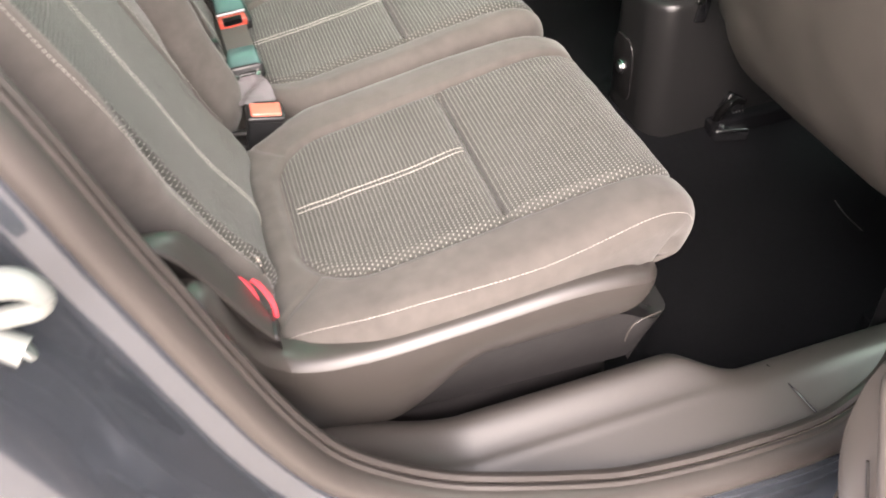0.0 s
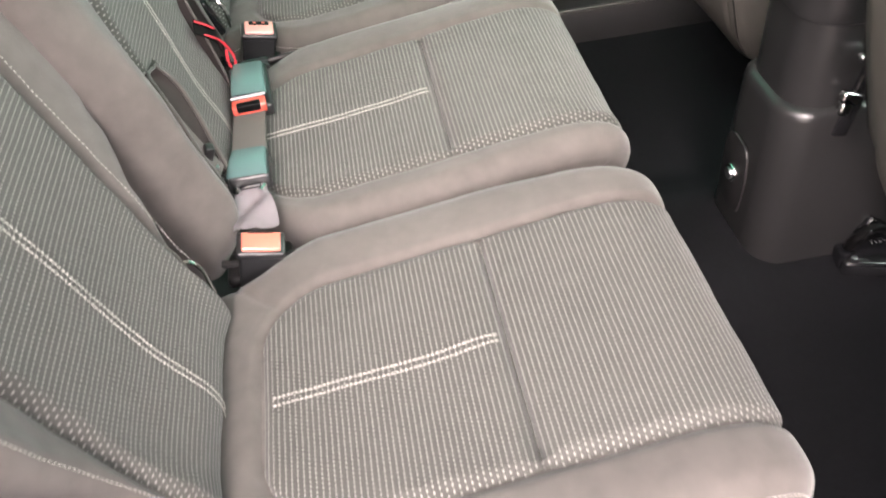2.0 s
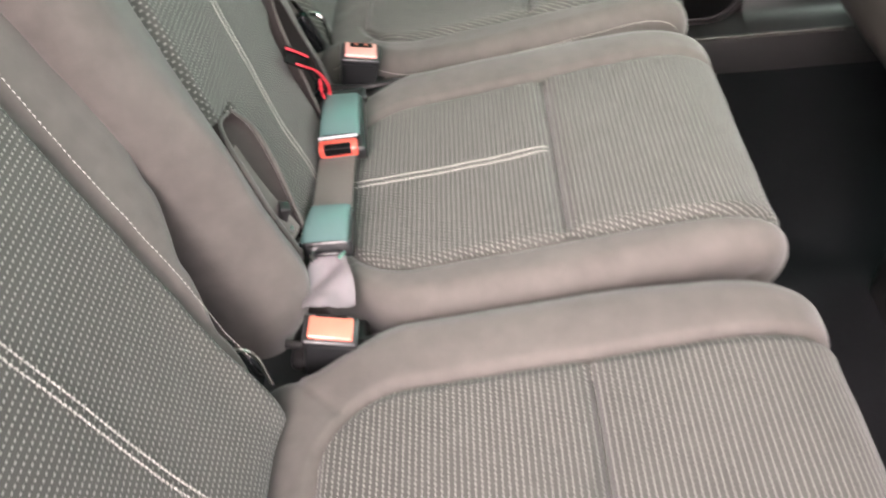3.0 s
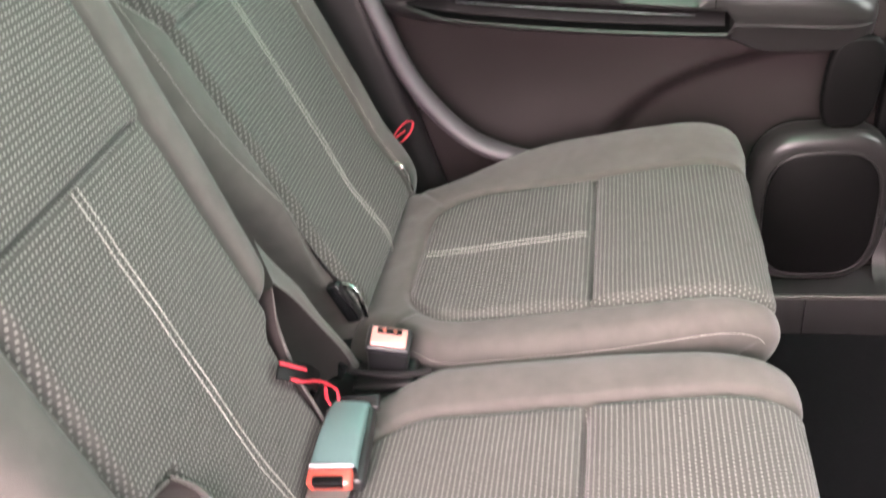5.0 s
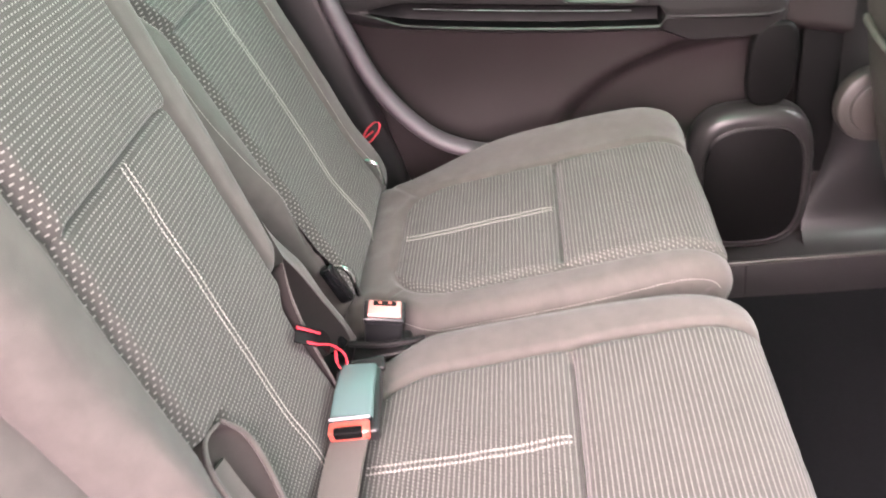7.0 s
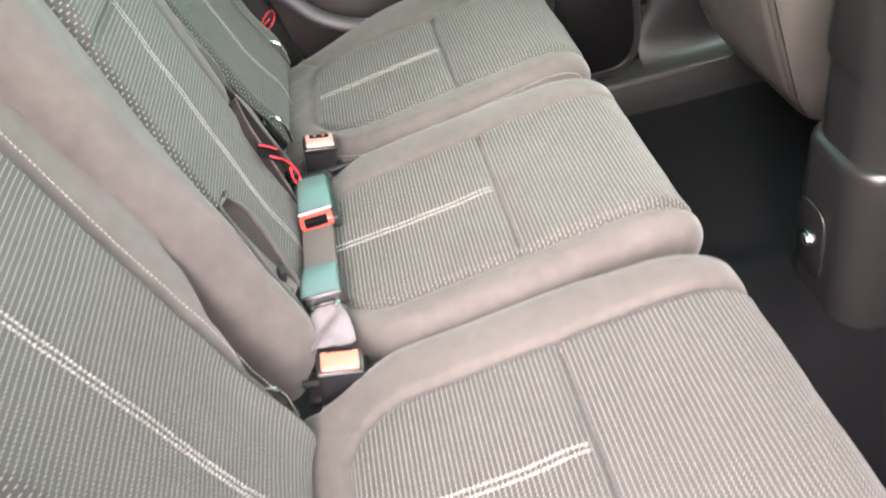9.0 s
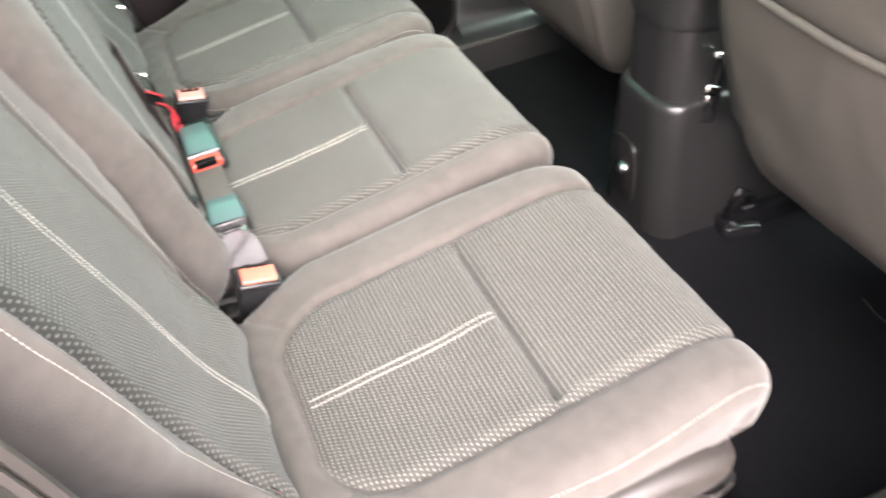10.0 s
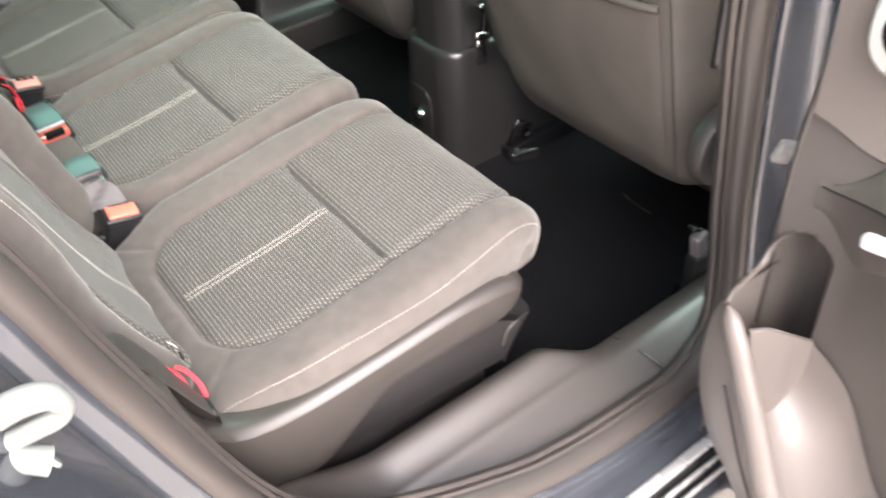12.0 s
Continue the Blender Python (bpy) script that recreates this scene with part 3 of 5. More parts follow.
# ---- rear seats ----
CUSHION = [(0.015, 0.620), (0.030, 0.652), (0.055, 0.666), (0.090, 0.672), (0.150, 0.680), (0.220, 0.690), (0.300, 0.702), (0.370, 0.713), (0.420, 0.719),
           (0.452, 0.716), (0.476, 0.704), (0.487, 0.684), (0.486, 0.664), (0.474, 0.650), (0.440, 0.642)]


def make_rear_seat(label, centre, lw, rw, chamfer_l, chamfer_r, lean, bite, back_lw, back_rw, insert_half, taper, top, back_offset=0.0, outer_line=0, bolster=0.0, run_r=0.165, front_r=0.020, flare=0.0, waist=(None, None), pit=None):
    seat = thing("rear_seat", label, "car seat", "rear seats in a row")

    def width(w, chamfer, run, narrow):
        def f(s):
            cut = chamfer * (1 - smoothstep(0.06, run, s)) ** (1.0 if run < 0.2 else 1.6)
            return w - cut - narrow * smoothstep(0.30, 0.56, s)
        return f
    pad = Pad(CUSHION, 110, centre, width(lw, chamfer_l, 0.165, 0.020), width(rw, chamfer_r, run_r, front_r), radius=0.026, side=0.055)
    s_rear, s_seam = pad.s_at(0, 0.088) - 0.003, pad.s_at(0, 0.300)
    pad.seam_at = s_seam
    pad.tuck = True
    half = 0.130
    edge_l, edge_r = (lambda s: -half), (lambda s: half)
    rear = pad.insert(s_rear, s_seam, edge_l, edge_r, round0=0.078, seam1=True, puff=0.0010)
    front = pad.insert(s_seam, pad.length * 0.885, edge_l, edge_r, nv=64, seam0=True, puff=0.0024)
    corner = s_rear + 0.016
    pad.darts = [((sign * 0.112, corner), (sign * (0.112 + 0.050), corner - 0.052)) for sign in (-1, 1)]
    cushion = part("seat_cushion", pad.cover(), SUEDE, seat)
    part("rear_insert", rear, DASH, cushion, "grey cloth with pale dashes")
    part("front_insert", front, DASH, cushion, "grey cloth with pale dashes")
    part("double_stitching", stitches([pad.line_along(0, s_rear + 0.012, s_seam - 0.003, 0.0014, yfn=lambda s, k=k: k * (0.0040 - 0.0008 * smoothstep(s_seam - 0.03, s_seam, s)) + 0.004 * smoothstep(s_seam - 0.07, s_seam, s) - 0.002) for k in (-1, 1)], length=0.0034, gap=0.0006, r=0.0010), THREAD, cushion, "two rows of white thread")
    if outer_line:
        part("edge_stitching", stitches([pad.edge_line(lambda s: outer_line * (0.735 + 0.065 * smoothstep(0.10, 0.35, s) if bolster else 0.84), 0.045, pad.length * 0.87)], length=0.0036, gap=0.0009, r=0.00042), THREAD, cushion, "single row of pale thread")
    # backrest
    prof = [(bite - 0.012, 0.630), (bite + 0.004, 0.665), (bite + 0.002, 0.700)]
    for z in (0.76, 0.84, 0.93, 1.02, 1.10, 1.17, 1.22, 1.28):
        prof.append((bite - lean * (z - 0.68) + 0.004 * math.sin((min(z, 1.22) - 0.66) * 5.2), z))
    xt = bite - lean * (top - 0.68)
    prof += [(xt - 0.004, top), (xt - 0.022, top + 0.025), (xt - 0.055, top + 0.028), (xt - 0.085, top)]

    def draw_in(w, waist_side):
        # the foot of a backrest draws in beside the belt pouches and the hinge cover
        cut, high, low = waist_side or (0.0, 1.0, 0.7)
        return lambda s: w - cut * smoothstep(high, low, back.base(s)[0].z)
    # the profile runs up, so its normal points forward
    back = Pad([(x, z) for x, z in reversed(prof)], 120, centre + back_offset, draw_in(back_lw, waist[0]), draw_in(back_rw, waist[1]), radius=0.030, side=0.075, crown=0.006)
    s_top, s_bot, s_mid = back.s_at(2, top - 0.03), back.s_at(2, 0.672) + 0.004, back.s_at(2, 1.024)
    back.bolster = bolster
    run = s_bot - s_mid
    if pit:
        back.bulge = 0.018

        def between(line, z):
            for (za, ya), (zb, yb) in zip(line, line[1:]):
                if zb <= z <= za:
                    return yb + (ya - yb) * (z - zb) / (za - zb) - back.c
            return None

        def hole(y, s):
            z = back.base(s)[0].z
            a, b = between(pit[0], z), between(pit[1], z)
            return -1.0 if a is None or b is None else min(y - a, b - y)
        back.pit = hole
    if bolster:
        # the inner edge runs wide at the shoulder and draws in towards the foot
        shoulder = [(0.60, 0.132), (0.70, 0.134), (0.745, 0.150), (0.80, 0.176), (0.85, 0.212), (0.90, 0.238), (0.95, 0.250), (1.00, 0.256), (1.50, 0.256)]

        def inner(s):
            z = back.base(s)[0].z
            for (za, wa), (zb, wb) in zip(shoulder, shoulder[1:]):
                if z <= zb:
                    return wa + (wb - wa) * smoothstep(0, 1, (z - za) / (zb - za)) if z > za else wa
            return shoulder[-1][1]
        back.right = inner
        cloth_l = upper_l = lambda s: -0.112
        cloth_r, upper_r = (lambda s: 0.155 - 0.040 * (s - s_mid) / run), (lambda s: 0.155)
    else:
        narrow = insert_half - taper
        cloth_l, cloth_r = (lambda s: max(-narrow - taper * (s - s_mid) / run, 0.002 + (between(pit[1], back.base(s)[0].z) or -9) if pit else -9)), (lambda s: min(narrow + taper * (s - s_mid) / run, back.right(s) - 0.006))
        upper_l, upper_r = (lambda s: -narrow - flare * math.sqrt(smoothstep(s_mid - 0.003, s_mid - 0.115, s))), (lambda s: narrow)
    lower = back.insert(s_mid, s_bot, cloth_l, cloth_r, nv=74, seam0=True)
    upper = back.insert(s_top, s_mid, upper_l, upper_r, nv=60, round0=0.03, seam1=True, puff=0.009)
    rest = part("backrest", back.cover(), SUEDE, seat)
    part("lower_insert", lower, DASH, rest, "grey cloth with pale dashes")
    part("upper_insert", upper, DASH, rest, "grey cloth with pale dashes")
    part("double_stitching", stitches([back.line_along(0, s_mid + 0.003, s_bot - 0.004, 0.0047, yfn=lambda s, k=k: k * 0.0035) for k in (-1, 1)], length=0.0034, gap=0.0006, r=0.0008), THREAD, rest, "two rows of white thread")
    if bolster:
        part("border_stitching", stitches([back.line_along(0, s_mid, s_bot - 0.06, 0.0015, yfn=lambda s: 0.1630 - 0.040 * (s - s_mid) / run)], length=0.0030, gap=0.0016, r=0.0005), THREAD, rest, "pale thread along the insert")
    if flare:
        for line in (back.line_along(0, s_mid - 0.26, s_mid - 0.004, 0.0004, yfn=lambda s: upper_l(s) - 0.0085), back.line_along(0, s_mid + 0.004, s_bot - 0.05, 0.0004, yfn=lambda s: cloth_r(s) + 0.0085)):
            part("border_stitching", stitches([line], length=0.0030, gap=0.0016, r=0.0005), THREAD, rest, "pale thread along the insert")
    if outer_line:
        part("edge_stitching", stitches([back.edge_line(lambda s: outer_line * (0.73 - (0.0 if bolster else 0.17) * smoothstep(back.length - 0.17, back.length - 0.03, s)), 0.12, back.length - 0.02)], length=0.0036, gap=0.0009, r=0.00042), THREAD, rest, "single row of pale thread")
    return seat, pad, back


SEAT_N, PAD_N, BACK_N = make_rear_seat("grey-brown suede-cloth rear seat with dashed cloth inserts, by the open door", 0.0, 0.209, 0.207, 0.012, 0.045, 0.37, 0.044, 0.205, 0.20, 0.120, 0.0, 1.34, 0.0, -1, 0.028, waist=((0.066, 1.00, 0.70), None))
SEAT_M, PAD_M, BACK_M = make_rear_seat("narrow grey middle rear seat with dashed cloth inserts", 0.392, 0.183, 0.205, 0.055, 0.060, 0.235, 0.047, 0.195, 0.165, 0.130, 0.020, 1.34, 0.0, 0, waist=(None, (0.056, 0.848, 0.800)), pit=([(0.838, 0.262), (0.826, 0.250), (0.806, 0.247), (0.755, 0.254), (0.700, 0.264), (0.62, 0.268)], [(0.838, 0.310), (0.806, 0.306), (0.768, 0.298), (0.735, 0.289), (0.62, 0.280)]))
SEAT_F, PAD_F, BACK_F = make_rear_seat("grey rear seat with dashed cloth inserts beside the far door", 0.792, 0.187, 0.256, 0.055, 0.085, 0.37, 0.036, 0.195, 0.20, 0.128, 0.0, 1.34, 0.012, -1, run_r=0.30, front_r=0.006, flare=0.058, waist=((0.060, 0.96, 0.72), None))


def make_valance():
    v = thing("seat_valance", "brown-grey plastic side cover under the rear seat cushion", "seat trim")

    def plan(points, n):
        return spline([(x, y, 0) for x, y in points], n)
    upper = plan([(-0.01, -0.222), (0.10, -0.222), (0.25, -0.222), (0.35, -0.222), (0.405, -0.221), (0.427, -0.212), (0.438, -0.188), (0.440, -0.14), (0.438, -0.05)], 80)
    zt = spline([(-0.01, 0, 0.735), (0.030, 0, 0.700), (0.050, 0, 0.6795), (0.076, 0, 0.6690), (0.108, 0, 0.6638), (0.151, 0, 0.662), (0.237, 0, 0.666), (0.325, 0, 0.671), (0.390, 0, 0.666), (0.440, 0, 0.652), (0.480, 0, 0.640)], 60)

    def top_at(x):
        for a, b in zip(zt, zt[1:]):
            if b.x >= x:
                return a.z + (b.z - a.z) * (x - a.x) / (b.x - a.x)
        return zt[-1].z

    def inward(path, i):
        t = path[min(i + 1, len(path) - 1)] - path[max(i - 1, 0)]
        return Vector((-t.y, t.x, 0)).normalized()

    def spot(k, i):
        p, q = upper[i], inward(upper, i)
        z = top_at(p.x)
        bot = 0.584 - 0.088 * smoothstep(0.250, 0.135, p.x)
        rows = [(0.040, -0.006), (0.022, -0.001), (0.010, 0.0), (0.003, -0.004), (0.0, -0.010)]
        if k < 5:
            d, h = rows[k]
            return Vector((p.x, p.y, z + h)) + q * d
        w = (k - 5) / 5
        return Vector((p.x, p.y, z - 0.010 + (bot - z + 0.010) * w)) + q * ((0.026 + 0.018 * smoothstep(0.250, 0.135, p.x)) * w * w)
    part("cover", grid(spot, list(range(11)), list(range(81))), TRIM, v)
    lower = plan([(0.03, -0.200), (0.20, -0.200), (0.38, -0.199), (0.436, -0.197), (0.456, -0.190), (0.466, -0.172), (0.468, -0.10)], 70)

    def low(k, i):
        p, q = lower[i], inward(lower, i)
        top = 0.590 - 0.030 * smoothstep(0.39, 0.45, p.x)
        bot = 0.500 - 0.09 * max(p.x - 0.05, 0)
        w = k / 8
        return Vector((p.x, p.y, top + (min(bot, top - 0.004) - top) * w)) + q * (0.034 * w)
    # Shoe and cap: dark plastic, its colour deepened for the cover's shadow
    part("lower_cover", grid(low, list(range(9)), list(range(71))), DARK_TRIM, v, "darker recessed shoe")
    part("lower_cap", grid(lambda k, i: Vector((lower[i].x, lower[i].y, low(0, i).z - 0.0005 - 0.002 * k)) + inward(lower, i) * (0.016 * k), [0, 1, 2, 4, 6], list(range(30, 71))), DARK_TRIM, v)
    part("end_cap_line", sweep(spline([(0.410, -0.1950, 0.535), (0.413, -0.1975, 0.556), (0.422, -0.1985, 0.567), (0.436, -0.1975, 0.569), (0.452, -0.1930, 0.566)], 20), circle(0.0011, 6)), TRIM, v)
    part("base_frame", block(pose(0.20, 0.40, 0.49), 0.44, 1.10, 0.24, 0.02), DARK_TRIM, v)
    return v


make_valance()


# ---- front seats ----
def make_front_seat(label, y0, y1, x0, side, low=0.553, notch=0.0):
    seat = thing("front_seat", label, "car seat", "front seats")
    mid = (y0 + y1) / 2
    half = (y1 - y0) / 2

    def spot(a, b):
        # a across, b up the back from the lower edge
        y = a * half
        foot = low + notch * smoothstep(0.60, 0.70, a)
        z = foot + (1.173 - foot) * b
        edge = smoothstep(0.72, 1.0, abs(a))
        if a < 0 or not notch:
            y *= 1 - 0.07 * (1 - smoothstep(0.0, 0.35, b))
        x = x0 - 0.24 * (z - 0.56) + 0.065 * edge ** 2 - 0.012 * math.sin(math.pi * min(b * 1.6, 1)) * (1 - edge)
        if b < 0.08:
            x += 0.014 * (1 - b / 0.08) ** 2
            z += 0.05 * max(0, abs(a) - 0.55) ** 1.2 * (1 - b / 0.08)
        x += 0.002 * noise.noise(Vector((y * 12, z * 12, 4)))
        return Vector((x, mid + y, z))
    back = part("backrest", grid(spot, steps(-1, 1, 40), steps(0, 1, 60)), LEATHER, seat)
    def pocket_spot(a, b):
        return spot(a * 0.74, 0.03 + 0.49 * b - 0.012 * (1 - a * a) * b) + Vector((-0.012 * math.sqrt(max(0, 1 - a * a)) * smoothstep(0, 0.2, b) - 0.0015, 0, 0))
    pocket = part("back_pocket", grid(pocket_spot, steps(-1, 1, 40), steps(0, 1, 24)), LEATHER, back)
    part("hem", sweep([pocket_spot(a, 1.0) for a in steps(-1, 1, 40)], circle(0.0055, 10), Vector((1, 0, 0))), LEATHER, pocket)
    for sgn in (-1, 1):
        pts = [spot(sgn * 0.80, b) + Vector((-0.001, 0, 0)) for b in steps(0.03, 1, 40)]
        part("seam", sweep(pts, circle(0.0011, 6), Vector((0, 1, 0))), DARK_TRIM, back)
    part("cushion", block(pose(x0 + 0.34, mid, 0.62, 0, -6, 0), 0.56, 2 * half - 0.02, 0.16, 0.05, 4), LEATHER, seat)
    part("underside", block(pose(x0 + 0.30, mid, 0.52), 0.40, 2 * half - 0.10, 0.06, 0.02), DARK_TRIM, seat)
    # recliner cover at the outer side
    yo = y0 - 0.012 if side < 0 else y1 + 0.012
    cov = part("recliner_cover", cylinder(pose(x0 - 0.025, yo + 0.012, 0.695, 90, 0, 0), 0.058, 0.030, 28, 0.010), SMOOTH_TRIM, seat)
    part("recliner_rim", cylinder(pose(x0 - 0.025, yo - 0.016, 0.695, 90, 0, 0), 0.040, 0.008, 24, 0.003), TRIM, cov)
    return seat


make_front_seat("brown-grey front seat seen from behind, with a map pocket", -0.205, 0.293, 0.790, -1, notch=0.055)
make_front_seat("brown-grey far front seat seen from behind", 0.560, 1.005, 0.790, 1, 0.505)


def make_console():
    c = thing("centre_console", "dark plastic rear end of the centre console with a round socket", "console")

    def ring(z, x0, ya, yb, r):
        q = [i / 8 * math.pi / 2 for i in range(9)]
        return [(x0 + 0.30, ya)] + [(x0 + r - r * math.sin(a), ya + r - r * math.cos(a)) for a in q] + [(x0 + r - r * math.cos(a), yb - r + r * math.sin(a)) for a in q] + [(x0 + 0.30, yb)]

    def loft(levels):
        bm = bmesh.new()
        rows = [[bm.verts.new((x, y, z)) for x, y in ring(z, x0, ya, yb, r)] for z, x0, ya, yb, r in levels]
        for p, q in zip(rows, rows[1:]):
            for i in range(len(p) - 1):
                bm.faces.new((p[i], p[i + 1], q[i + 1], q[i]))
        bm.faces.new(rows[-1])
        return bm
    part("lower_body", loft([(0.34, 0.698, 0.300, 0.470, 0.045), (0.43, 0.700, 0.302, 0.468, 0.045), (0.55, 0.704, 0.306, 0.464, 0.045), (0.618, 0.7065, 0.3085, 0.4615, 0.045), (0.626, 0.7075, 0.3095, 0.4605, 0.045), (0.631, 0.7105, 0.312, 0.458, 0.045), (0.6335, 0.7145, 0.316, 0.455, 0.045), (0.634, 0.722, 0.322, 0.448, 0.045)]), CONSOLE, c)
    part("upper_body", loft([(0.615, 0.7165, 0.318, 0.453, 0.045), (0.70, 0.7185, 0.318, 0.455, 0.045), (0.80, 0.724, 0.318, 0.455, 0.045), (0.88, 0.738, 0.318, 0.453, 0.045), (0.915, 0.750, 0.320, 0.448, 0.045), (0.93, 0.775, 0.325, 0.444, 0.045)]), CONSOLE, c)
    part("top_cap", loft([(0.743, 0.719, 0.317, 0.456, 0.047), (0.746, 0.715, 0.313, 0.459, 0.048), (0.754, 0.714, 0.312, 0.460, 0.048), (0.84, 0.722, 0.312, 0.459, 0.048), (0.90, 0.735, 0.314, 0.455, 0.048), (0.935, 0.765, 0.322, 0.446, 0.048)]), CONSOLE, c)
    # Raised darker plate painting the shading within the socket pocket
    part("socket_panel", plate([(0.058 * math.copysign(abs(math.cos(a)) ** 0.55, math.cos(a)), 0.034 * math.copysign(abs(math.sin(a)) ** 0.55, math.sin(a))) for a in steps(0, 2 * math.pi * 31 / 32, 31)], 0.004, pose(0.6985, 0.398, 0.487, 0, 90, 0), 0.0012), DARK_TRIM, c, "socket field darkened for pocket shade")
    sock = part("socket_ring", cylinder(pose(0.6945, 0.398, 0.487, 0, 90, 0), 0.013, 0.006, 20, 0.002), CHROME, c, "bright metal ring")
    part("socket_cap", cylinder(pose(0.691, 0.398, 0.487, 0, 90, 0), 0.009, 0.004, 16, 0.001), STEEL, sock)
    for x, z, w, h in ((0.783, 0.705, 0.017, 0.011), (0.778, 0.652, 0.026, 0.016), (0.774, 0.637, 0.016, 0.018)):
        part("bright_trim", block(pose(x, 0.306, z, 0, 20, 0), w, 0.012, h, 0.004), CHROME, c, "small chrome trim piece")
    part("trim_stem", block(pose(0.790, 0.308, 0.655, 0, 12, 0), 0.020, 0.008, 0.120, 0.003), GLOSS_BLACK, c)


make_console()


def make_rails():
    for y, x in ((0.296, 0.845), (-0.185, 0.805)):
        r = thing("seat_rail", "black steel front seat rail bolted to the floor", "seat rail", "front seat rails")
        part("track", block(pose(x + 0.20, y, 0.385), 0.46, 0.035, 0.05, 0.006), CARPET, r)
        part("end_cover", block(pose(x + 0.005, y - 0.012, 0.388, 0, 4, -14), 0.062, 0.046, 0.026, 0.006), GLOSS_BLACK, r)
        part("hook", tube([(x - 0.016, y - 0.004, 0.404), (x - 0.010, y - 0.008, 0.430), (x + 0.010, y - 0.010, 0.444), (x + 0.030, y - 0.008, 0.436)], 0.0085, 24, 8, scale=lambda t: 1.0 - 0.35 * t), RECESS, r)
        part("latch_plate", block(pose(x + 0.020, y + 0.006, 0.426, 0, 35, 10), 0.050, 0.012, 0.034, 0.004), GLOSS_BLACK, r)
        part("spring", tube([(x + 0.004 + 0.0015 * k, y - 0.016 + 0.004 * math.cos(1.6 * k), 0.424 + 0.004 * math.sin(1.6 * k)) for k in range(16)], 0.0010, 70, 5), GLOSS_BLACK, r, "small black return spring")
        # Chrome nub added as a glint on the black rail parts
        part("pin", block(pose(x - 0.004, y - 0.020, 0.442, 0, 16, 0), 0.003, 0.003, 0.018, 0.001), CHROME, r, "chrome nub painting a glint")
        part("bolt", cylinder(pose(x - 0.018, y - 0.026, 0.404), 0.005, 0.008, 6, 0.001), STEEL, r, "steel bolt head")


make_rails()


def make_pillar_guide():
    g = thing("belt_guide", "dark ribbed plastic belt guide on the centre pillar", "belt guide")
    part("backing", block(pose(0.716, -0.235, 0.920), 0.036, 0.010, 0.170, 0.004), DARK_TRIM, g)
    part("edge", tube([(0.700, -0.241, 0.990), (0.699, -0.242, 0.92), (0.700, -0.241, 0.850), (0.712, -0.240, 0.838)], 0.0035, 20, 8), SILVER_WEB, g, "pale plastic edge")
    # Every third rib is steel, painting bright glints on the dark plastic
    for i in range(6):
        part("rib", block(pose(0.717, -0.241, 0.859 + 0.024 * i, 20, 0, 0), 0.023, 0.009, 0.010, 0.003), STEEL if i % 3 == 1 else DARK_TRIM, g)
    b = thing("rail_cap", "grey plastic cap beside the seat rail", "rail cap")
    part("cap", block(pose(0.782, -0.200, 0.500, 0, -12, 6), 0.026, 0.018, 0.046, 0.005), SILVER_WEB, b)
    part("clip", block(pose(0.768, -0.198, 0.536, 0, 30, 0), 0.020, 0.014, 0.008, 0.002), GLOSS_BLACK, b)
    part("foot", block(pose(0.784, -0.200, 0.415, 0, 0, 0), 0.030, 0.022, 0.130, 0.004), DARK_TRIM, b)


make_pillar_guide()


# ---- belts and buckles ----
def buckle(name, label, m, button, w=0.044, h=0.075, d=0.022, slotted=True):
    """A belt buckle: its top at the origin, local z out of the top face, local y down its length."""
    b = thing(name, label, "belt buckle", "rear belt buckles")
    b.matrix_world = m
    part("housing", block(pose(0, 0, -h / 2), w, d, h, 0.005), BUCKLE_BLACK, b)
    part("collar", block(pose(0, 0, -0.006), w + 0.003, d + 0.003, 0.010, 0.003), BUCKLE_BLACK, b)
    k = part("button", block(pose(0, 0, 0.0005), w - 0.006, d - 0.004, 0.006, 0.0022), button, b, "glossy red release button")
    if slotted:
        part("slot", block(pose(0, d * 0.22, 0.0032), w * 0.60, d * 0.26, 0.0022, 0.0010), RECESS, k, "dark tongue slot")
        for sx in (-1, 1):
            part("slot_tab", block(pose(sx * w * 0.13, d * 0.24, 0.0042), 0.0040, 0.0030, 0.0012, 0.0005), GLARE_RED, k)
    else:
        part("slot", block(pose(0, d * 0.40, 0.0015), w * 0.60, d * 0.10, 0.0050, 0.0008), RECESS, k, "dark tongue slot")
    return b


buckle("belt_buckle", "black belt buckle with a glare-paled red button, beside the near cushion", pose(0.092, 0.178, 0.698, 14, 12, 0), GLARE_RED, d=0.025, slotted=False)
buckle("belt_buckle", "black belt buckle with a glare-paled red button by the far seat", pose(0.094, 0.600, 0.706, 16, 12, 4), GLARE_PALE_RED, d=0.026)


def strap(points, width, thick, up=Vector((0, 0, 1)), n=24):
    h, t = width / 2, thick / 2
    return sweep(spline(points, n), [(-h, -t), (-h * 0.96, t), (h * 0.96, t), (h, -t)], up)


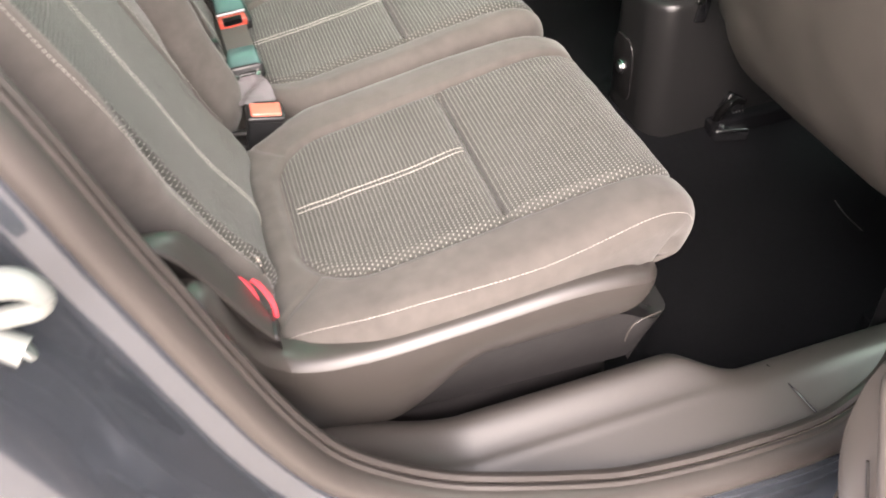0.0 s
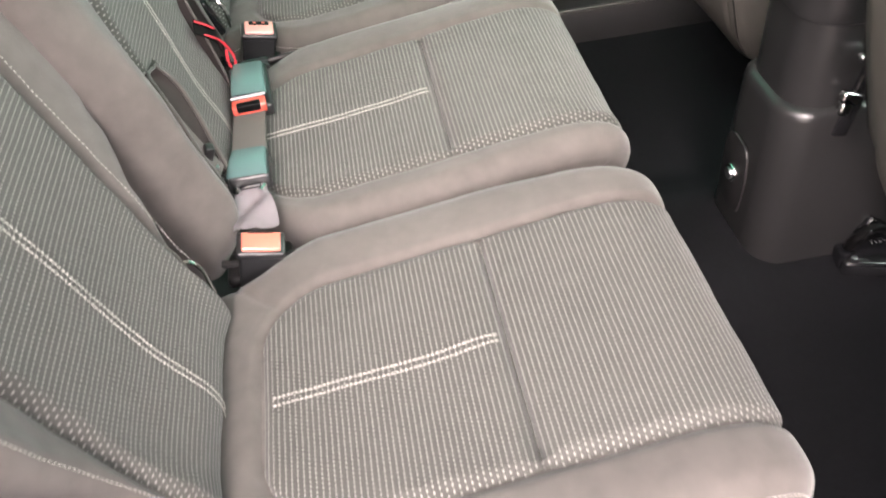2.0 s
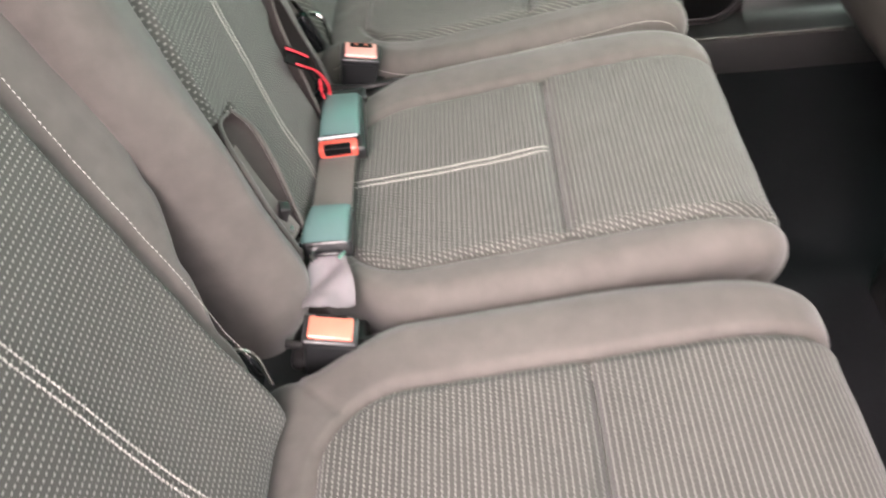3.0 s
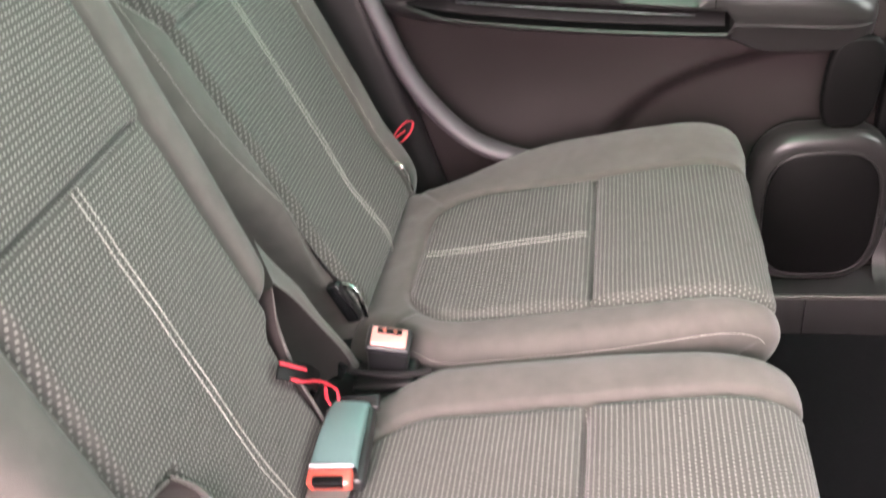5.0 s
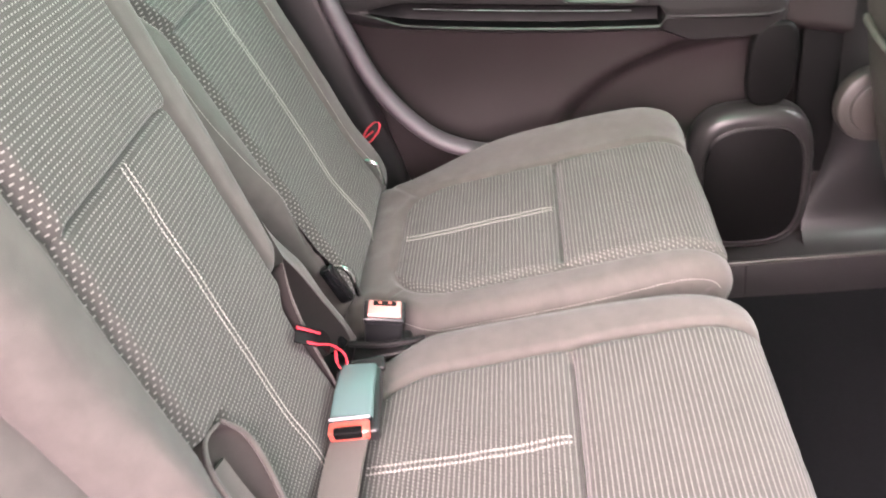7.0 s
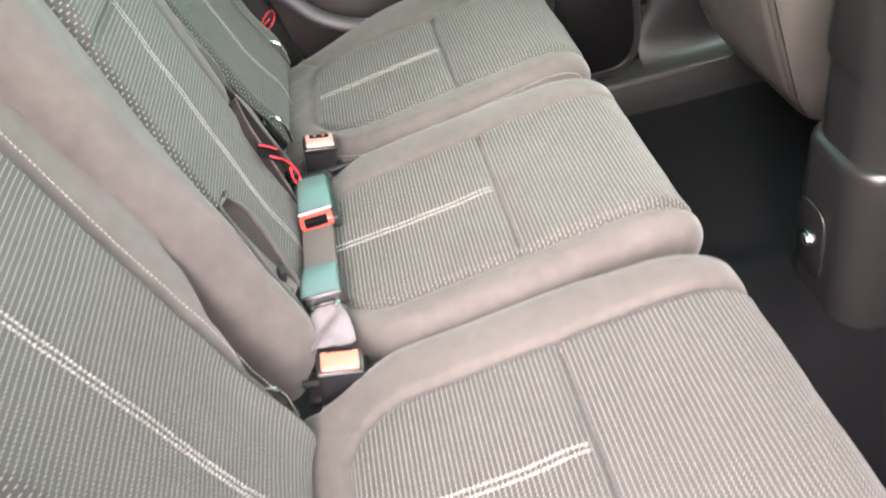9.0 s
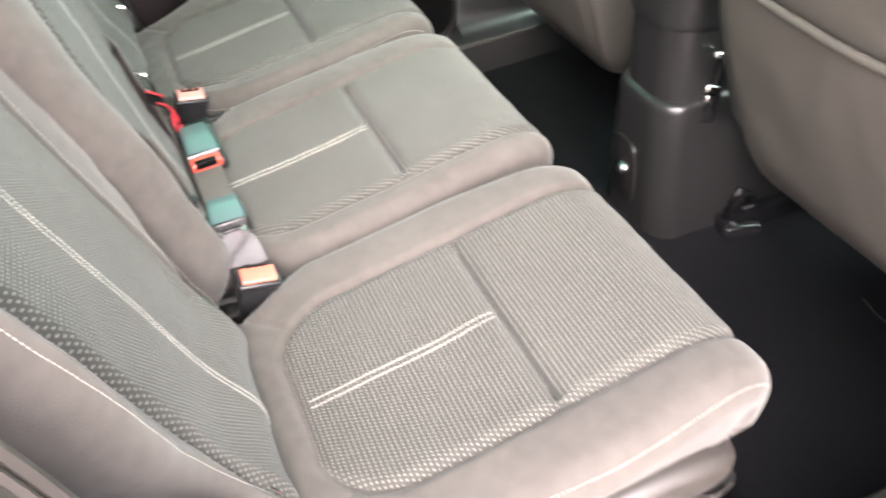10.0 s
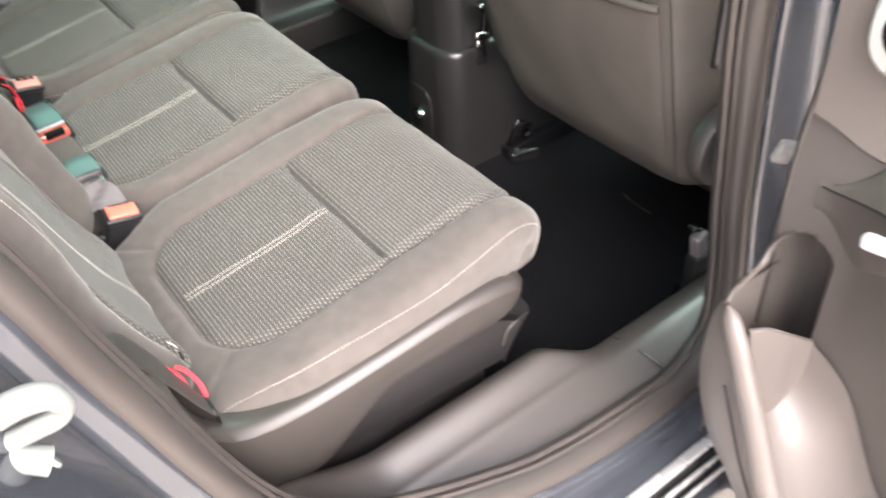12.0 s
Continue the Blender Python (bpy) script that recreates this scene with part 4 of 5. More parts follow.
def make_lap_belt():
    b = thing("lap_belt", "middle lap belt with two teal-grey buckles in the seat crease", "seat belt")
    part("webbing", strap([(0.083, 0.300, 0.702), (0.081, 0.36, 0.702), (0.080, 0.42, 0.697), (0.080, 0.46, 0.702)], 0.038, 0.003), WEBBING, b)

    def crumpled(k, i):
        u, v = k / 12, i / 20
        w = 0.015 + 0.008 * smoothstep(0, 0.75, v)
        fold = 0.0035 * math.sin(5 * u + 7 * v) * smoothstep(0.1, 0.5, v) + 0.002 * noise.noise(Vector((u * 5, v * 6, 2)))
        return Vector((0.083 + (2 * u - 1) * w + 0.003 * v, 0.270 - 0.062 * v + 0.004 * u * v, 0.702 - 0.012 * v + fold))
    part("anchor_webbing", grid(crumpled, list(range(13)), list(range(21))), SILVER_WEB, b, "crumpled pale lilac-grey webbing")

    def lid(y0, y1, width, arch, height, tilt):
        """A curved teal cover, y0 to y1 along the belt."""
        def spot(k, i):
            v = i / 20
            a = math.pi * (k / 16 - 0.5)
            half = width / 2 * (1.0 - 0.10 * v)
            x = half * math.copysign(abs(math.sin(a)) ** 0.30, math.sin(a))
            top = 0.010 * abs(math.cos(a)) ** 0.36
            return Vector((0.0815 + x + tilt * (v - 0.5), y0 + (y1 - y0) * v, height + arch * math.sin(math.pi * (0.15 + 0.80 * v)) + top))
        return grid(spot, list(range(17)), list(range(21)))
    low_body = part("buckle_body", block(pose(0.0825, 0.291, 0.700, -8, 0, 2), 0.045, 0.050, 0.020, 0.004), BUCKLE_BLACK, b, "black buckle body")
    part("buckle_lid", lid(0.266, 0.317, 0.044, 0.004, 0.704, 0.002), BUCKLE_TEAL, low_body, "teal-grey curved lid")
    for dx in (-0.013, 0.013):
        part("tongue", tube([(0.083 + dx, 0.270, 0.703), (0.083 + dx * 1.1, 0.262, 0.703), (0.083 + dx * 0.8, 0.255, 0.702)], 0.0032, 10, 8), CHROME, low_body, "steel belt tongue")
    part("tongue_bar", block(pose(0.083, 0.263, 0.7035, -8, 0, 2), 0.022, 0.006, 0.004, 0.0015), GLOSS_BLACK, low_body)
    up_body = part("buckle_body", block(pose(0.0830, 0.457, 0.699, 8, 0, 4), 0.047, 0.082, 0.018, 0.004), BUCKLE_BLACK, b, "black buckle body")
    part("buckle_lid", lid(0.4240, 0.500, 0.043, 0.006, 0.704, -0.003), BUCKLE_TEAL, up_body, "teal-grey curved lid")
    red = part("button", block(pose(0.0815, 0.4160, 0.7045, 10, 0, 4), 0.041, 0.0160, 0.014, 0.003), RED_PLASTIC, b, "red button with a dark slot")
    part("slot", block(pose(0.0815, 0.4105, 0.7075, 14, 0, 4), 0.028, 0.0080, 0.0110, 0.0015), RECESS, red, "dark tongue slot")
    part("lid_edge", block(pose(0.0815, 0.4245, 0.7130, 10, 0, 4), 0.041, 0.0025, 0.0030, 0.001), PALE_PLASTIC, up_body, "pale lid edge")
    part("rear_collar", block(pose(0.0870, 0.5060, 0.7060, 20, 0, 8), 0.038, 0.016, 0.010, 0.003), GLOSS_BLACK, up_body)


make_lap_belt()


def make_red_loop(label, *strands, thin=1.0):
    r = thing("anchor_tape", label, "pull tape", "red child-seat anchor tapes")
    for pts in strands:
        part("tape", sweep(spline(pts, 30), circle(thin, 8, 0.0027, 0.0016)), RED_TAPE, r)
    return r


make_red_loop("red tape loop of the child-seat anchor by the open door", [(0.024, -0.144, 0.730), (0.028, -0.147, 0.727), (0.032, -0.152, 0.722), (0.035, -0.158, 0.714), (0.035, -0.162, 0.704)], [(0.035, -0.143, 0.722), (0.040, -0.147, 0.719), (0.045, -0.153, 0.712), (0.049, -0.160, 0.700), (0.049, -0.166, 0.688)])
middle_tape = make_red_loop("red-edged tape loop of the middle child-seat anchor", [(0.040, 0.466, 0.796), (0.050, 0.471, 0.787), (0.057, 0.477, 0.778)], [(0.040, 0.462, 0.784), (0.054, 0.468, 0.772), (0.060, 0.484, 0.757), (0.063, 0.496, 0.742), (0.066, 0.506, 0.724), (0.066, 0.505, 0.712), (0.062, 0.497, 0.712), (0.060, 0.494, 0.724), (0.061, 0.496, 0.738)], thin=0.78)
part("strap", strap([(0.038, 0.464, 0.791), (0.048, 0.470, 0.781), (0.056, 0.480, 0.768), (0.058, 0.490, 0.750)], 0.019, 0.002, Vector((1, 0, 0))), RECESS, middle_tape, "black webbing")
make_red_loop("thin red tape loop of the far child-seat anchor", [(0.018, 0.985, 0.733), (0.026, 0.998, 0.742), (0.036, 1.010, 0.746), (0.043, 1.014, 0.742), (0.040, 1.006, 0.732), (0.030, 0.996, 0.724), (0.022, 0.990, 0.722), (0.020, 0.990, 0.730), (0.034, 1.000, 0.737)], thin=0.62)


def make_striker():
    s = thing("door_striker", "white painted metal door striker on the body edge", "door striker")
    part("base", plate([(-0.030, -0.020), (-0.032, 0.014), (-0.012, 0.018), (0.000, 0.012), (0.000, -0.012), (-0.008, -0.022)], 0.008, pose(-0.108, -0.336, 0.934, 90, 20, 0), 0.004, 3), WHITE_CAST, s)
    part("loop", tube([(-0.128, -0.344, 0.950), (-0.104, -0.351, 0.958), (-0.084, -0.354, 0.962), (-0.070, -0.354, 0.957), (-0.064, -0.352, 0.943), (-0.070, -0.351, 0.934), (-0.086, -0.351, 0.934), (-0.106, -0.347, 0.931), (-0.126, -0.343, 0.928)], 0.0080, 60, 14, scale=lambda t: 1.20 - 0.35 * smoothstep(0.35, 0.6, t)), WHITE_CAST, s)
    lobe = part("latch_arm", tube([(-0.116, -0.346, 0.930), (-0.100, -0.353, 0.920), (-0.086, -0.358, 0.910)], 0.0095, 20, 14, scale=lambda t: 0.85 + 0.2 * t), WHITE_CAST, s)
    part("end_cap", cylinder(pose(-0.0875, -0.3575, 0.9107, 0, 68, 18), 0.0090, 0.004, 20, 0.0015), WHITE_CAST, lobe)
    part("screw", cylinder(pose(-0.108, -0.346, 0.938, 90, 20, 0), 0.005, 0.004, 6, 0.001), STEEL, s)


make_striker()


def make_recliner_shell():
    r = thing("backrest_hinge_cover", "dark grey plastic hinge cover beside the rear backrest", "hinge cover")
    ridge = spline([(-0.120, -0.214, 0.838), (-0.080, -0.214, 0.856), (-0.050, -0.214, 0.858), (-0.028, -0.214, 0.852), (-0.010, -0.213, 0.832), (0.008, -0.212, 0.796), (0.021, -0.210, 0.763), (0.032, -0.206, 0.733), (0.044, -0.200, 0.703)], 50)
    crest = spline([(-0.120, -0.165, 0.815), (-0.070, -0.180, 0.822), (-0.030, -0.180, 0.831), (-0.006, -0.180, 0.829), (0.007, -0.170, 0.798), (0.019, -0.160, 0.764), (0.027, -0.153, 0.735), (0.037, -0.156, 0.708), (0.045, -0.162, 0.686)], 50)

    def shell(k, i):
        a, b = crest[i], ridge[i]
        out = (b - a).normalized()
        if k <= 8:
            w = k / 8
            return a.lerp(b, w) + Vector((0, 0, 0.006 * math.sin(math.pi * w)))
        if k <= 12:
            g = math.pi / 2 * (k - 8) / 4
            return b + Vector((0, -0.004 * math.sin(g), -0.006 * (1 - math.cos(g))))
        w = (k - 12) / 4
        return b + Vector((-0.004 * w, -0.004 + 0.014 * w, -0.006 - 0.020 * w))
    part("cover", grid(shell, list(range(17)), list(range(51))), SMOOTH_TRIM, r)
    # End of the cover, given darker plastic to paint its shaded face
    part("nose", grid(lambda k, j: shell(k, 50) + Vector((0.004 * math.sin(math.pi / 2 * j / 4), 0, -0.004 * (1 - math.cos(math.pi / 2 * j / 4)) - (0.016 if j == 4 else 0))), list(range(17)), list(range(5))), DARK_TRIM, r)
    part("inner_wall", grid(lambda k, i: ridge[i] + Vector((-0.006, 0.014 + 0.010 * k, -0.020 - 0.022 * k)), [0, 1, 2, 3], list(range(51))), DARK_TRIM, r)
    # the arm under it, running on into the cover of the seat's side
    top = spline([(-0.060, -0.250, 0.804), (-0.034, -0.250, 0.812), (-0.015, -0.250, 0.814), (0.001, -0.249, 0.808), (0.010, -0.245, 0.790), (0.016, -0.240, 0.757), (0.022, -0.233, 0.729), (0.032, -0.2262, 0.7005), (0.050, -0.2224, 0.6790), (0.056, -0.2205, 0.6700)], 40)
    part("lower_arm", grid(lambda k, i: top[i] + Vector(((0, 0.036, -0.006), (0, 0.022, -0.001), (0, 0.010, 0.0), (0, 0.003, -0.004), (0, 0.0, -0.010), (0, 0.002, -0.034))[k]), list(range(6)), list(range(41))), TRIM, r)


make_recliner_shell()


# ---- far door ----
def make_far_door():
    door = thing("door_2", "closed far rear door, plastic lining and armrest darkened for shade", "car door", kind="structure")

    def face(x, z):
        y = 1.085
        # bulge towards the sill, long hollow, and the round hollow that holds the loudspeaker
        y -= 0.030 * smoothstep(0.62, 0.52, z) * smoothstep(0.40, 0.60, x)
        y += 0.016 * math.exp(-((x - 0.20) / 0.20) ** 2 - ((z - 0.76) / 0.10) ** 2)
        y += 0.040 * smoothstep(1.0, 0.84, math.hypot((x - 0.60) / 0.352, (z - 0.55) / 0.258))
        return Vector((x, y, z))
    part("panel", grid(lambda x, z: face(x, z), steps(-0.35, 0.95, 170), steps(0.42, 1.04, 110)), SHADED_LINING, door)
    part("shell", block(pose(0.30, 1.165, 0.72), 1.30, 0.06, 0.64, 0.01), PAINT, door)

    def crest(x):
        """The armrest's upper line: a long rise, a hand notch and the switch end."""
        rise = 0.9600 - 0.110 * (x - 0.06) - 0.020 * smoothstep(0.085, 0.0, x)
        notch = 0.0165 * smoothstep(0.312, 0.338, x) * (1 - smoothstep(0.424, 0.446, x))
        return rise - notch - 0.0050 * smoothstep(0.446, 0.50, x) - 0.010 * smoothstep(0.56, 0.645, x)

    def arm_face(k, x):
        u = min(max(x / 0.650, 0), 1)
        end = (1 - abs(2 * u - 1) ** 16) ** 0.5
        top, slot_top = crest(x) - 0.008, 0.926 - 0.132 * x
        slot_low = 0.898 - 0.192 * x + 0.128 * x * x
        low = slot_low - 0.010 - 0.018 * smoothstep(0.46, 0.52, x)
        cave = smoothstep(0.035, 0.11, x) * (1 - smoothstep(0.464, 0.474, x))
        mid = (slot_top + slot_low) / 2
        slot_top, slot_low = mid + (slot_top - mid) * (0.15 + 0.85 * cave), mid + (slot_low - mid) * (0.15 + 0.85 * cave)
        rows = [(1.094, top - 0.002), (1.080, top), (1.066, top - 0.001), (1.054, top - 0.005), (1.046, top - 0.012), (1.0415, top - 0.021)]
        rows += [(1.0405, (top - 0.021) * (1 - w) + (slot_top + 0.004) * w) for w in (0.35, 0.7, 1.0)]
        rows += [(1.0425, slot_top), (1.0425 + 0.022 * cave, slot_top - 0.001), (1.0425 + 0.026 * cave, mid), (1.0425 + 0.022 * cave, slot_low + 0.001), (1.0425, slot_low), (1.0410, slot_low - 0.0025), (1.0430, slot_low - 0.006)]
        rows += [(1.052, low), (1.066, low - 0.006), (1.094, low - 0.012)]
        y, z = rows[k]
        centre = (crest(x) + low) / 2
        return Vector((x, 1.094 - (1.094 - y) * (0.25 + 0.75 * end), centre + (z - centre) * (0.30 + 0.70 * end)))
    xs = [0.650 * (0.6 * (0.5 - 0.5 * math.cos(math.pi * i / 170)) + 0.4 * i / 170) for i in range(171)]
    arm = part("armrest", grid(arm_face, list(range(19)), xs), SHADED_SATIN, door)
    slot_xs = [x for x in xs if 0.050 < x < 0.470]
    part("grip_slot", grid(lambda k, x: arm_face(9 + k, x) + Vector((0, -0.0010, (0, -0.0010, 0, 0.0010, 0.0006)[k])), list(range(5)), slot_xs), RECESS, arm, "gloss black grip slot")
    # Thin steel line painting the glint along the grip slot
    part("slot_glint", sweep([arm_face(11, x) + Vector((0, -0.010, 0.002)) for x in slot_xs if 0.115 < x < 0.43], circle(0.0006, 6)), DULL_STEEL, arm)
    part("switch_joint", sweep([Vector((0.472, 1.0395, 0.848)), Vector((0.54, 1.0395, 0.840)), Vector((0.615, 1.0405, 0.832))], circle(0.0008, 6)), RECESS, arm)
    part("switch_joint", sweep([arm_face(k, 0.449) + Vector((0, -0.0004, 0.0004)) for k in range(2, 9)], circle(0.0008, 6), Vector((1, 0, 0))), RECESS, arm)
    part("window_switch", block(pose(0.530, 1.0570, 0.8850, 20, 9, 0), 0.046, 0.018, 0.006, 0.003), GLOSS_BLACK, arm, "black window switch with a bright edge")
    part("switch_edge", block(pose(0.536, 1.0500, 0.8870, 20, 9, 0), 0.020, 0.005, 0.003, 0.001), DULL_STEEL, arm)
    part("rear_trim", sweep(spline([(-0.06, 1.055, 1.10), (-0.020, 1.050, 0.985), (0.012, 1.046, 0.880), (0.048, 1.042, 0.785), (0.110, 1.040, 0.705), (0.178, 1.040, 0.668), (0.25, 1.045, 0.650)], 50), circle(1.0, 14, 0.013, 0.018), Vector((0, 1, 0))), MAUVE_TRIM, door, "satin mauve-grey trim strip")
    # Raised black plate in place of the shaded bottle hollow
    part("bottle_recess_shade", plate([(0.036 * math.copysign(abs(math.cos(a)) ** 0.6, math.cos(a)), 0.066 * math.copysign(abs(math.sin(a)) ** 0.7, math.sin(a))) for a in steps(0, 2 * math.pi * 31 / 32, 31)], 0.016, pose(0.628, 1.068, 0.752, 90, 4, 0), 0.007, 3), RECESS, door, "rounded recess, its shade painted as a black plate")
    def rounded(hx, hz, n=44, e=0.62):
        return [(hx * math.copysign(abs(math.cos(a)) ** e, math.cos(a)), hz * math.copysign(abs(math.sin(a)) ** e, math.sin(a))) for a in steps(0, 2 * math.pi * (n - 1) / n, n - 1)]
    spk = part("loudspeaker_rim", plate(rounded(0.098, 0.128), 0.060, pose(0.604, 1.098, 0.560, 90, 0, 0), 0.022, 5), SHADED_SATIN, door)
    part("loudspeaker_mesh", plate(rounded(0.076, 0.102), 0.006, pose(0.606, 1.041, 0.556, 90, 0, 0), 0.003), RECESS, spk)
    part("mesh_border", sweep([Vector((0.606 + x, 1.0375, 0.556 + z)) for x, z in rounded(0.078, 0.104)] + [Vector((0.606 + 0.078, 1.0375, 0.556))], circle(0.0022, 8), Vector((0, 1, 0))), SHADED_SATIN, spk)
    sill = thing("far_sill_trim", "dark plastic sill trim below the far door", "sill trim", kind="structure")
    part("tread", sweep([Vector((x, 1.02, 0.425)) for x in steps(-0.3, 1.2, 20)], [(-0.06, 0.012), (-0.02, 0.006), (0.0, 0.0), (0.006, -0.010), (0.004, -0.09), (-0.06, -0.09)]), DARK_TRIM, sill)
    part("joint", block(pose(0.600, 1.0135, 0.385), 0.002, 0.003, 0.075, 0.0008), RECESS, sill)
    # Lighter strip painting the window's highlight along the far sill
    part("tread_highlight", sweep([Vector((x, 1.016, 0.4255)) for x in steps(-0.3, 0.86, 36)], circle(0.0045, 10)), SMOOTH_TRIM, sill)
    foot = spline([(0, 1.014, 0.429), (0, 1.050, 0.437), (0, 1.074, 0.462), (0, 1.083, 0.520), (0, 1.086, 0.65), (0, 1.086, 0.985)], 40)
    def pillar(k, a):
        z = foot[k].z
        spread = smoothstep(0.60, 0.44, z)
        left, right = 0.738 - 0.040 * spread, 0.838 + 0.075 * spread
        bow = math.sin(math.pi * a) ** 0.6
        return Vector((left + (right - left) * a, foot[k].y - 0.020 * bow * smoothstep(0.44, 0.56, z) + 0.016 * (1 - bow) * smoothstep(0.48, 0.60, z), z))
    part("pillar_foot", grid(pillar, list(range(41)), steps(0, 1, 30)), DARK_TRIM, sill, "dark plastic foot of the centre pillar")
    # Black block painting the shade in the gap beside the pillar
    part("pillar_gap_shade", block(pose(0.81, 1.108, 0.72), 0.26, 0.02, 0.56, 0.006), RECESS, sill)
    pil = thing("far_belt_lining", "dark lining behind the far backrest", "trim", kind="structure")
    part("lining", block(pose(-0.06, 1.070, 0.85, 0, -12, 0), 0.14, 0.05, 0.60, 0.02), DARK_TRIM, pil)


make_far_door()


# ---- open near door ----
def make_open_door():
    door = thing("door_1", "open rear door with brown-grey plastic lining and door pocket", "car door", kind="structure")

    def cup(y, z):
        """How far inside the arched bottle recess a place on the lining is, 0 to 1."""
        half = 0.032
        d = abs(y + 0.438)
        if z > 0.718:
            d = math.hypot(d, (z - 0.718) * 0.95)
        return math.sqrt(smoothstep(half, half - 0.024, d)) * smoothstep(0.44, 0.50, z)

    def lining(y, z):
        x = 0.622 - 0.10 * (y + 0.400)
        # swell below the armrest, falling back to the pocket
        x -= 0.040 * smoothstep(-0.47, -0.60, y) * smoothstep(0.50, 0.74, z) * smoothstep(0.90, 0.80, z)
        x += 0.048 * cup(y, z)
        return Vector((x, y, z))

    def edge_y(z):
        return -0.404 - 0.014 * smoothstep(0.80, 1.05, z)
    ys = [-0.001 - 0.0016 * i for i in range(56)] + [-0.094 - 0.02 * i for i in range(38)]
    part("lining", grid(lambda a, z: lining(edge_y(z) + a, z), ys, steps(0.28, 1.10, 150)), HALF_LIT_DOOR_TRIM, door)

    def border(y):
        return 0.888 - 0.45 * smoothstep(-0.41, -0.49, y) * 0.05 + 0.012 * smoothstep(-0.50, -0.60, y)
    part("upper_lining", grid(lambda a, w: lining(edge_y(1.0) + 0.002 + a, 0) * 1.0 + Vector((-0.007 * smoothstep(0.0, 0.02, w) - 0.05 * (w - 0.2) ** 2 * 0.5, 0, border(edge_y(1.0) + a) + 0.22 * w)), steps(0, -0.80, 60), steps(0, 1, 30)), LIT_DOOR_TRIM, door, "smooth upper lining")
    part("lining_edge", sweep([lining(edge_y(z), z) + Vector((0.004, 0.001, 0)) for z in steps(0.60, 1.10, 40)], circle(0.005, 8), Vector((1, 0, 0))), SMOOTH_TRIM, door)
    shell = grid(lambda k, z: [Vector((0.626, edge_y(z) + 0.001, z)), Vector((0.645, -0.397, z)), Vector((0.700, -0.394, z)), Vector((0.726, -0.402, z)), Vector((0.79, -1.20, z))][k], [0, 1, 2, 3, 4], steps(0.26, 1.11, 12))
    part("shell", shell, PAINT, door, "blue-grey painted door edge")

    # pocket: a rounded rim falling away from the hinge side, and the wall below it
    rim = spline([(0.531, -0.420, 0.702), (0.528, -0.428, 0.692), (0.524, -0.444, 0.668), (0.521, -0.465, 0.626), (0.519, -0.490, 0.573), (0.516, -0.521, 0.505), (0.513, -0.558, 0.455), (0.51, -0.64, 0.43), (0.51, -0.80, 0.42), (0.51, -1.15, 0.42)], 80)
    foot = spline([(0.536, -0.415, 0.700), (0.533, -0.409, 0.686), (0.529, -0.405, 0.640), (0.526, -0.410, 0.578), (0.526, -0.432, 0.512), (0.528, -0.474, 0.456), (0.530, -0.500, 0.415), (0.534, -0.55, 0.345), (0.54, -0.62, 0.30), (0.545, -0.80, 0.285), (0.545, -1.15, 0.285)], 80)

    def wall(k, i):
        w = k / 12
        p = rim[i].lerp(foot[i], w)
        return p + Vector((-0.011 * math.sin(math.pi * w) ** 0.7 * smoothstep(0, 18, i) - 0.004, 0, 0))
    pocket = part("door_pocket", grid(wall, list(range(13)), list(range(81))), LIT_DOOR_TRIM, door, "smooth brown-grey pocket wall")
    part("pocket_return", grid(lambda k, i: foot[i] + Vector(((-0.004, 0, 0), (0.004, 0.004, -0.002), (0.03, 0.006, -0.004), (0.10, 0.004, -0.004))[k]), [0, 1, 2, 3], list(range(81))), LIT_DOOR_TRIM, pocket)
    part("pocket_rim", sweep([p + Vector((-0.007, -0.005, 0.004)) for p in rim], circle(1.0, 18, 0.016, 0.0135), Vector((1, 0, 0)), scale=lambda t: (0.78 + 0.22 * smoothstep(0, 0.25, t)) * math.sqrt(1 - (1 - min(t / 0.03, 1)) ** 2 * 0.96)), LIT_DOOR_TRIM, pocket)
    part("rim_seam", sweep([rim[i].lerp(foot[i], 0.14) + Vector((-0.0130, 0.006, -0.010)) for i in range(8, 81)], circle(0.0016, 6), Vector((1, 0, 0))), DARK_TRIM, pocket)
    lip = spline([(0.530, -0.420, 0.703), (0.548, -0.414, 0.704), (0.575, -0.409, 0.700), (0.604, -0.405, 0.702), (0.616, -0.405, 0.718), (0.617, -0.412, 0.735), (0.617, -0.424, 0.750), (0.617, -0.438, 0.753), (0.618, -0.454, 0.747), (0.619, -0.467, 0.730), (0.620, -0.471, 0.700), (0.621, -0.471, 0.660), (0.621, -0.471, 0.625)], 70)
    part("recess_lip", sweep(lip[:34], circle(0.0034, 10), Vector((1, 0, 0)), scale=lambda t: 1.0 - 0.8 * smoothstep(0.70, 1.0, t)), LIT_DOOR_TRIM, pocket)
    part("recess_side", grid(lambda k, i: lip[i] + Vector((0, 0, -0.002 - 0.22 * k / 6)), list(range(7)), list(range(0, 25))), LIT_DOOR_TRIM, pocket)
    # scooped inside of the pocket
    back = spline([(0.622, -0.471, 0.625), (0.626, -0.500, 0.606), (0.628, -0.530, 0.578), (0.630, -0.570, 0.502), (0.632, -0.600, 0.455), (0.634, -0.66, 0.42), (0.635, -0.80, 0.42), (0.638, -1.15, 0.42)], 80)
    front = spline([(0.530, -0.448, 0.664), (0.528, -0.470, 0.622), (0.526, -0.495, 0.569), (0.522, -0.527, 0.498), (0.519, -0.565, 0.450), (0.52, -0.66, 0.425), (0.52, -0.80, 0.415), (0.52, -1.15, 0.415)], 80)

    def scoop(k, i):
        a = k / 16
        p = front[i].lerp(back[i], 0.5 - 0.5 * math.cos(math.pi * a))
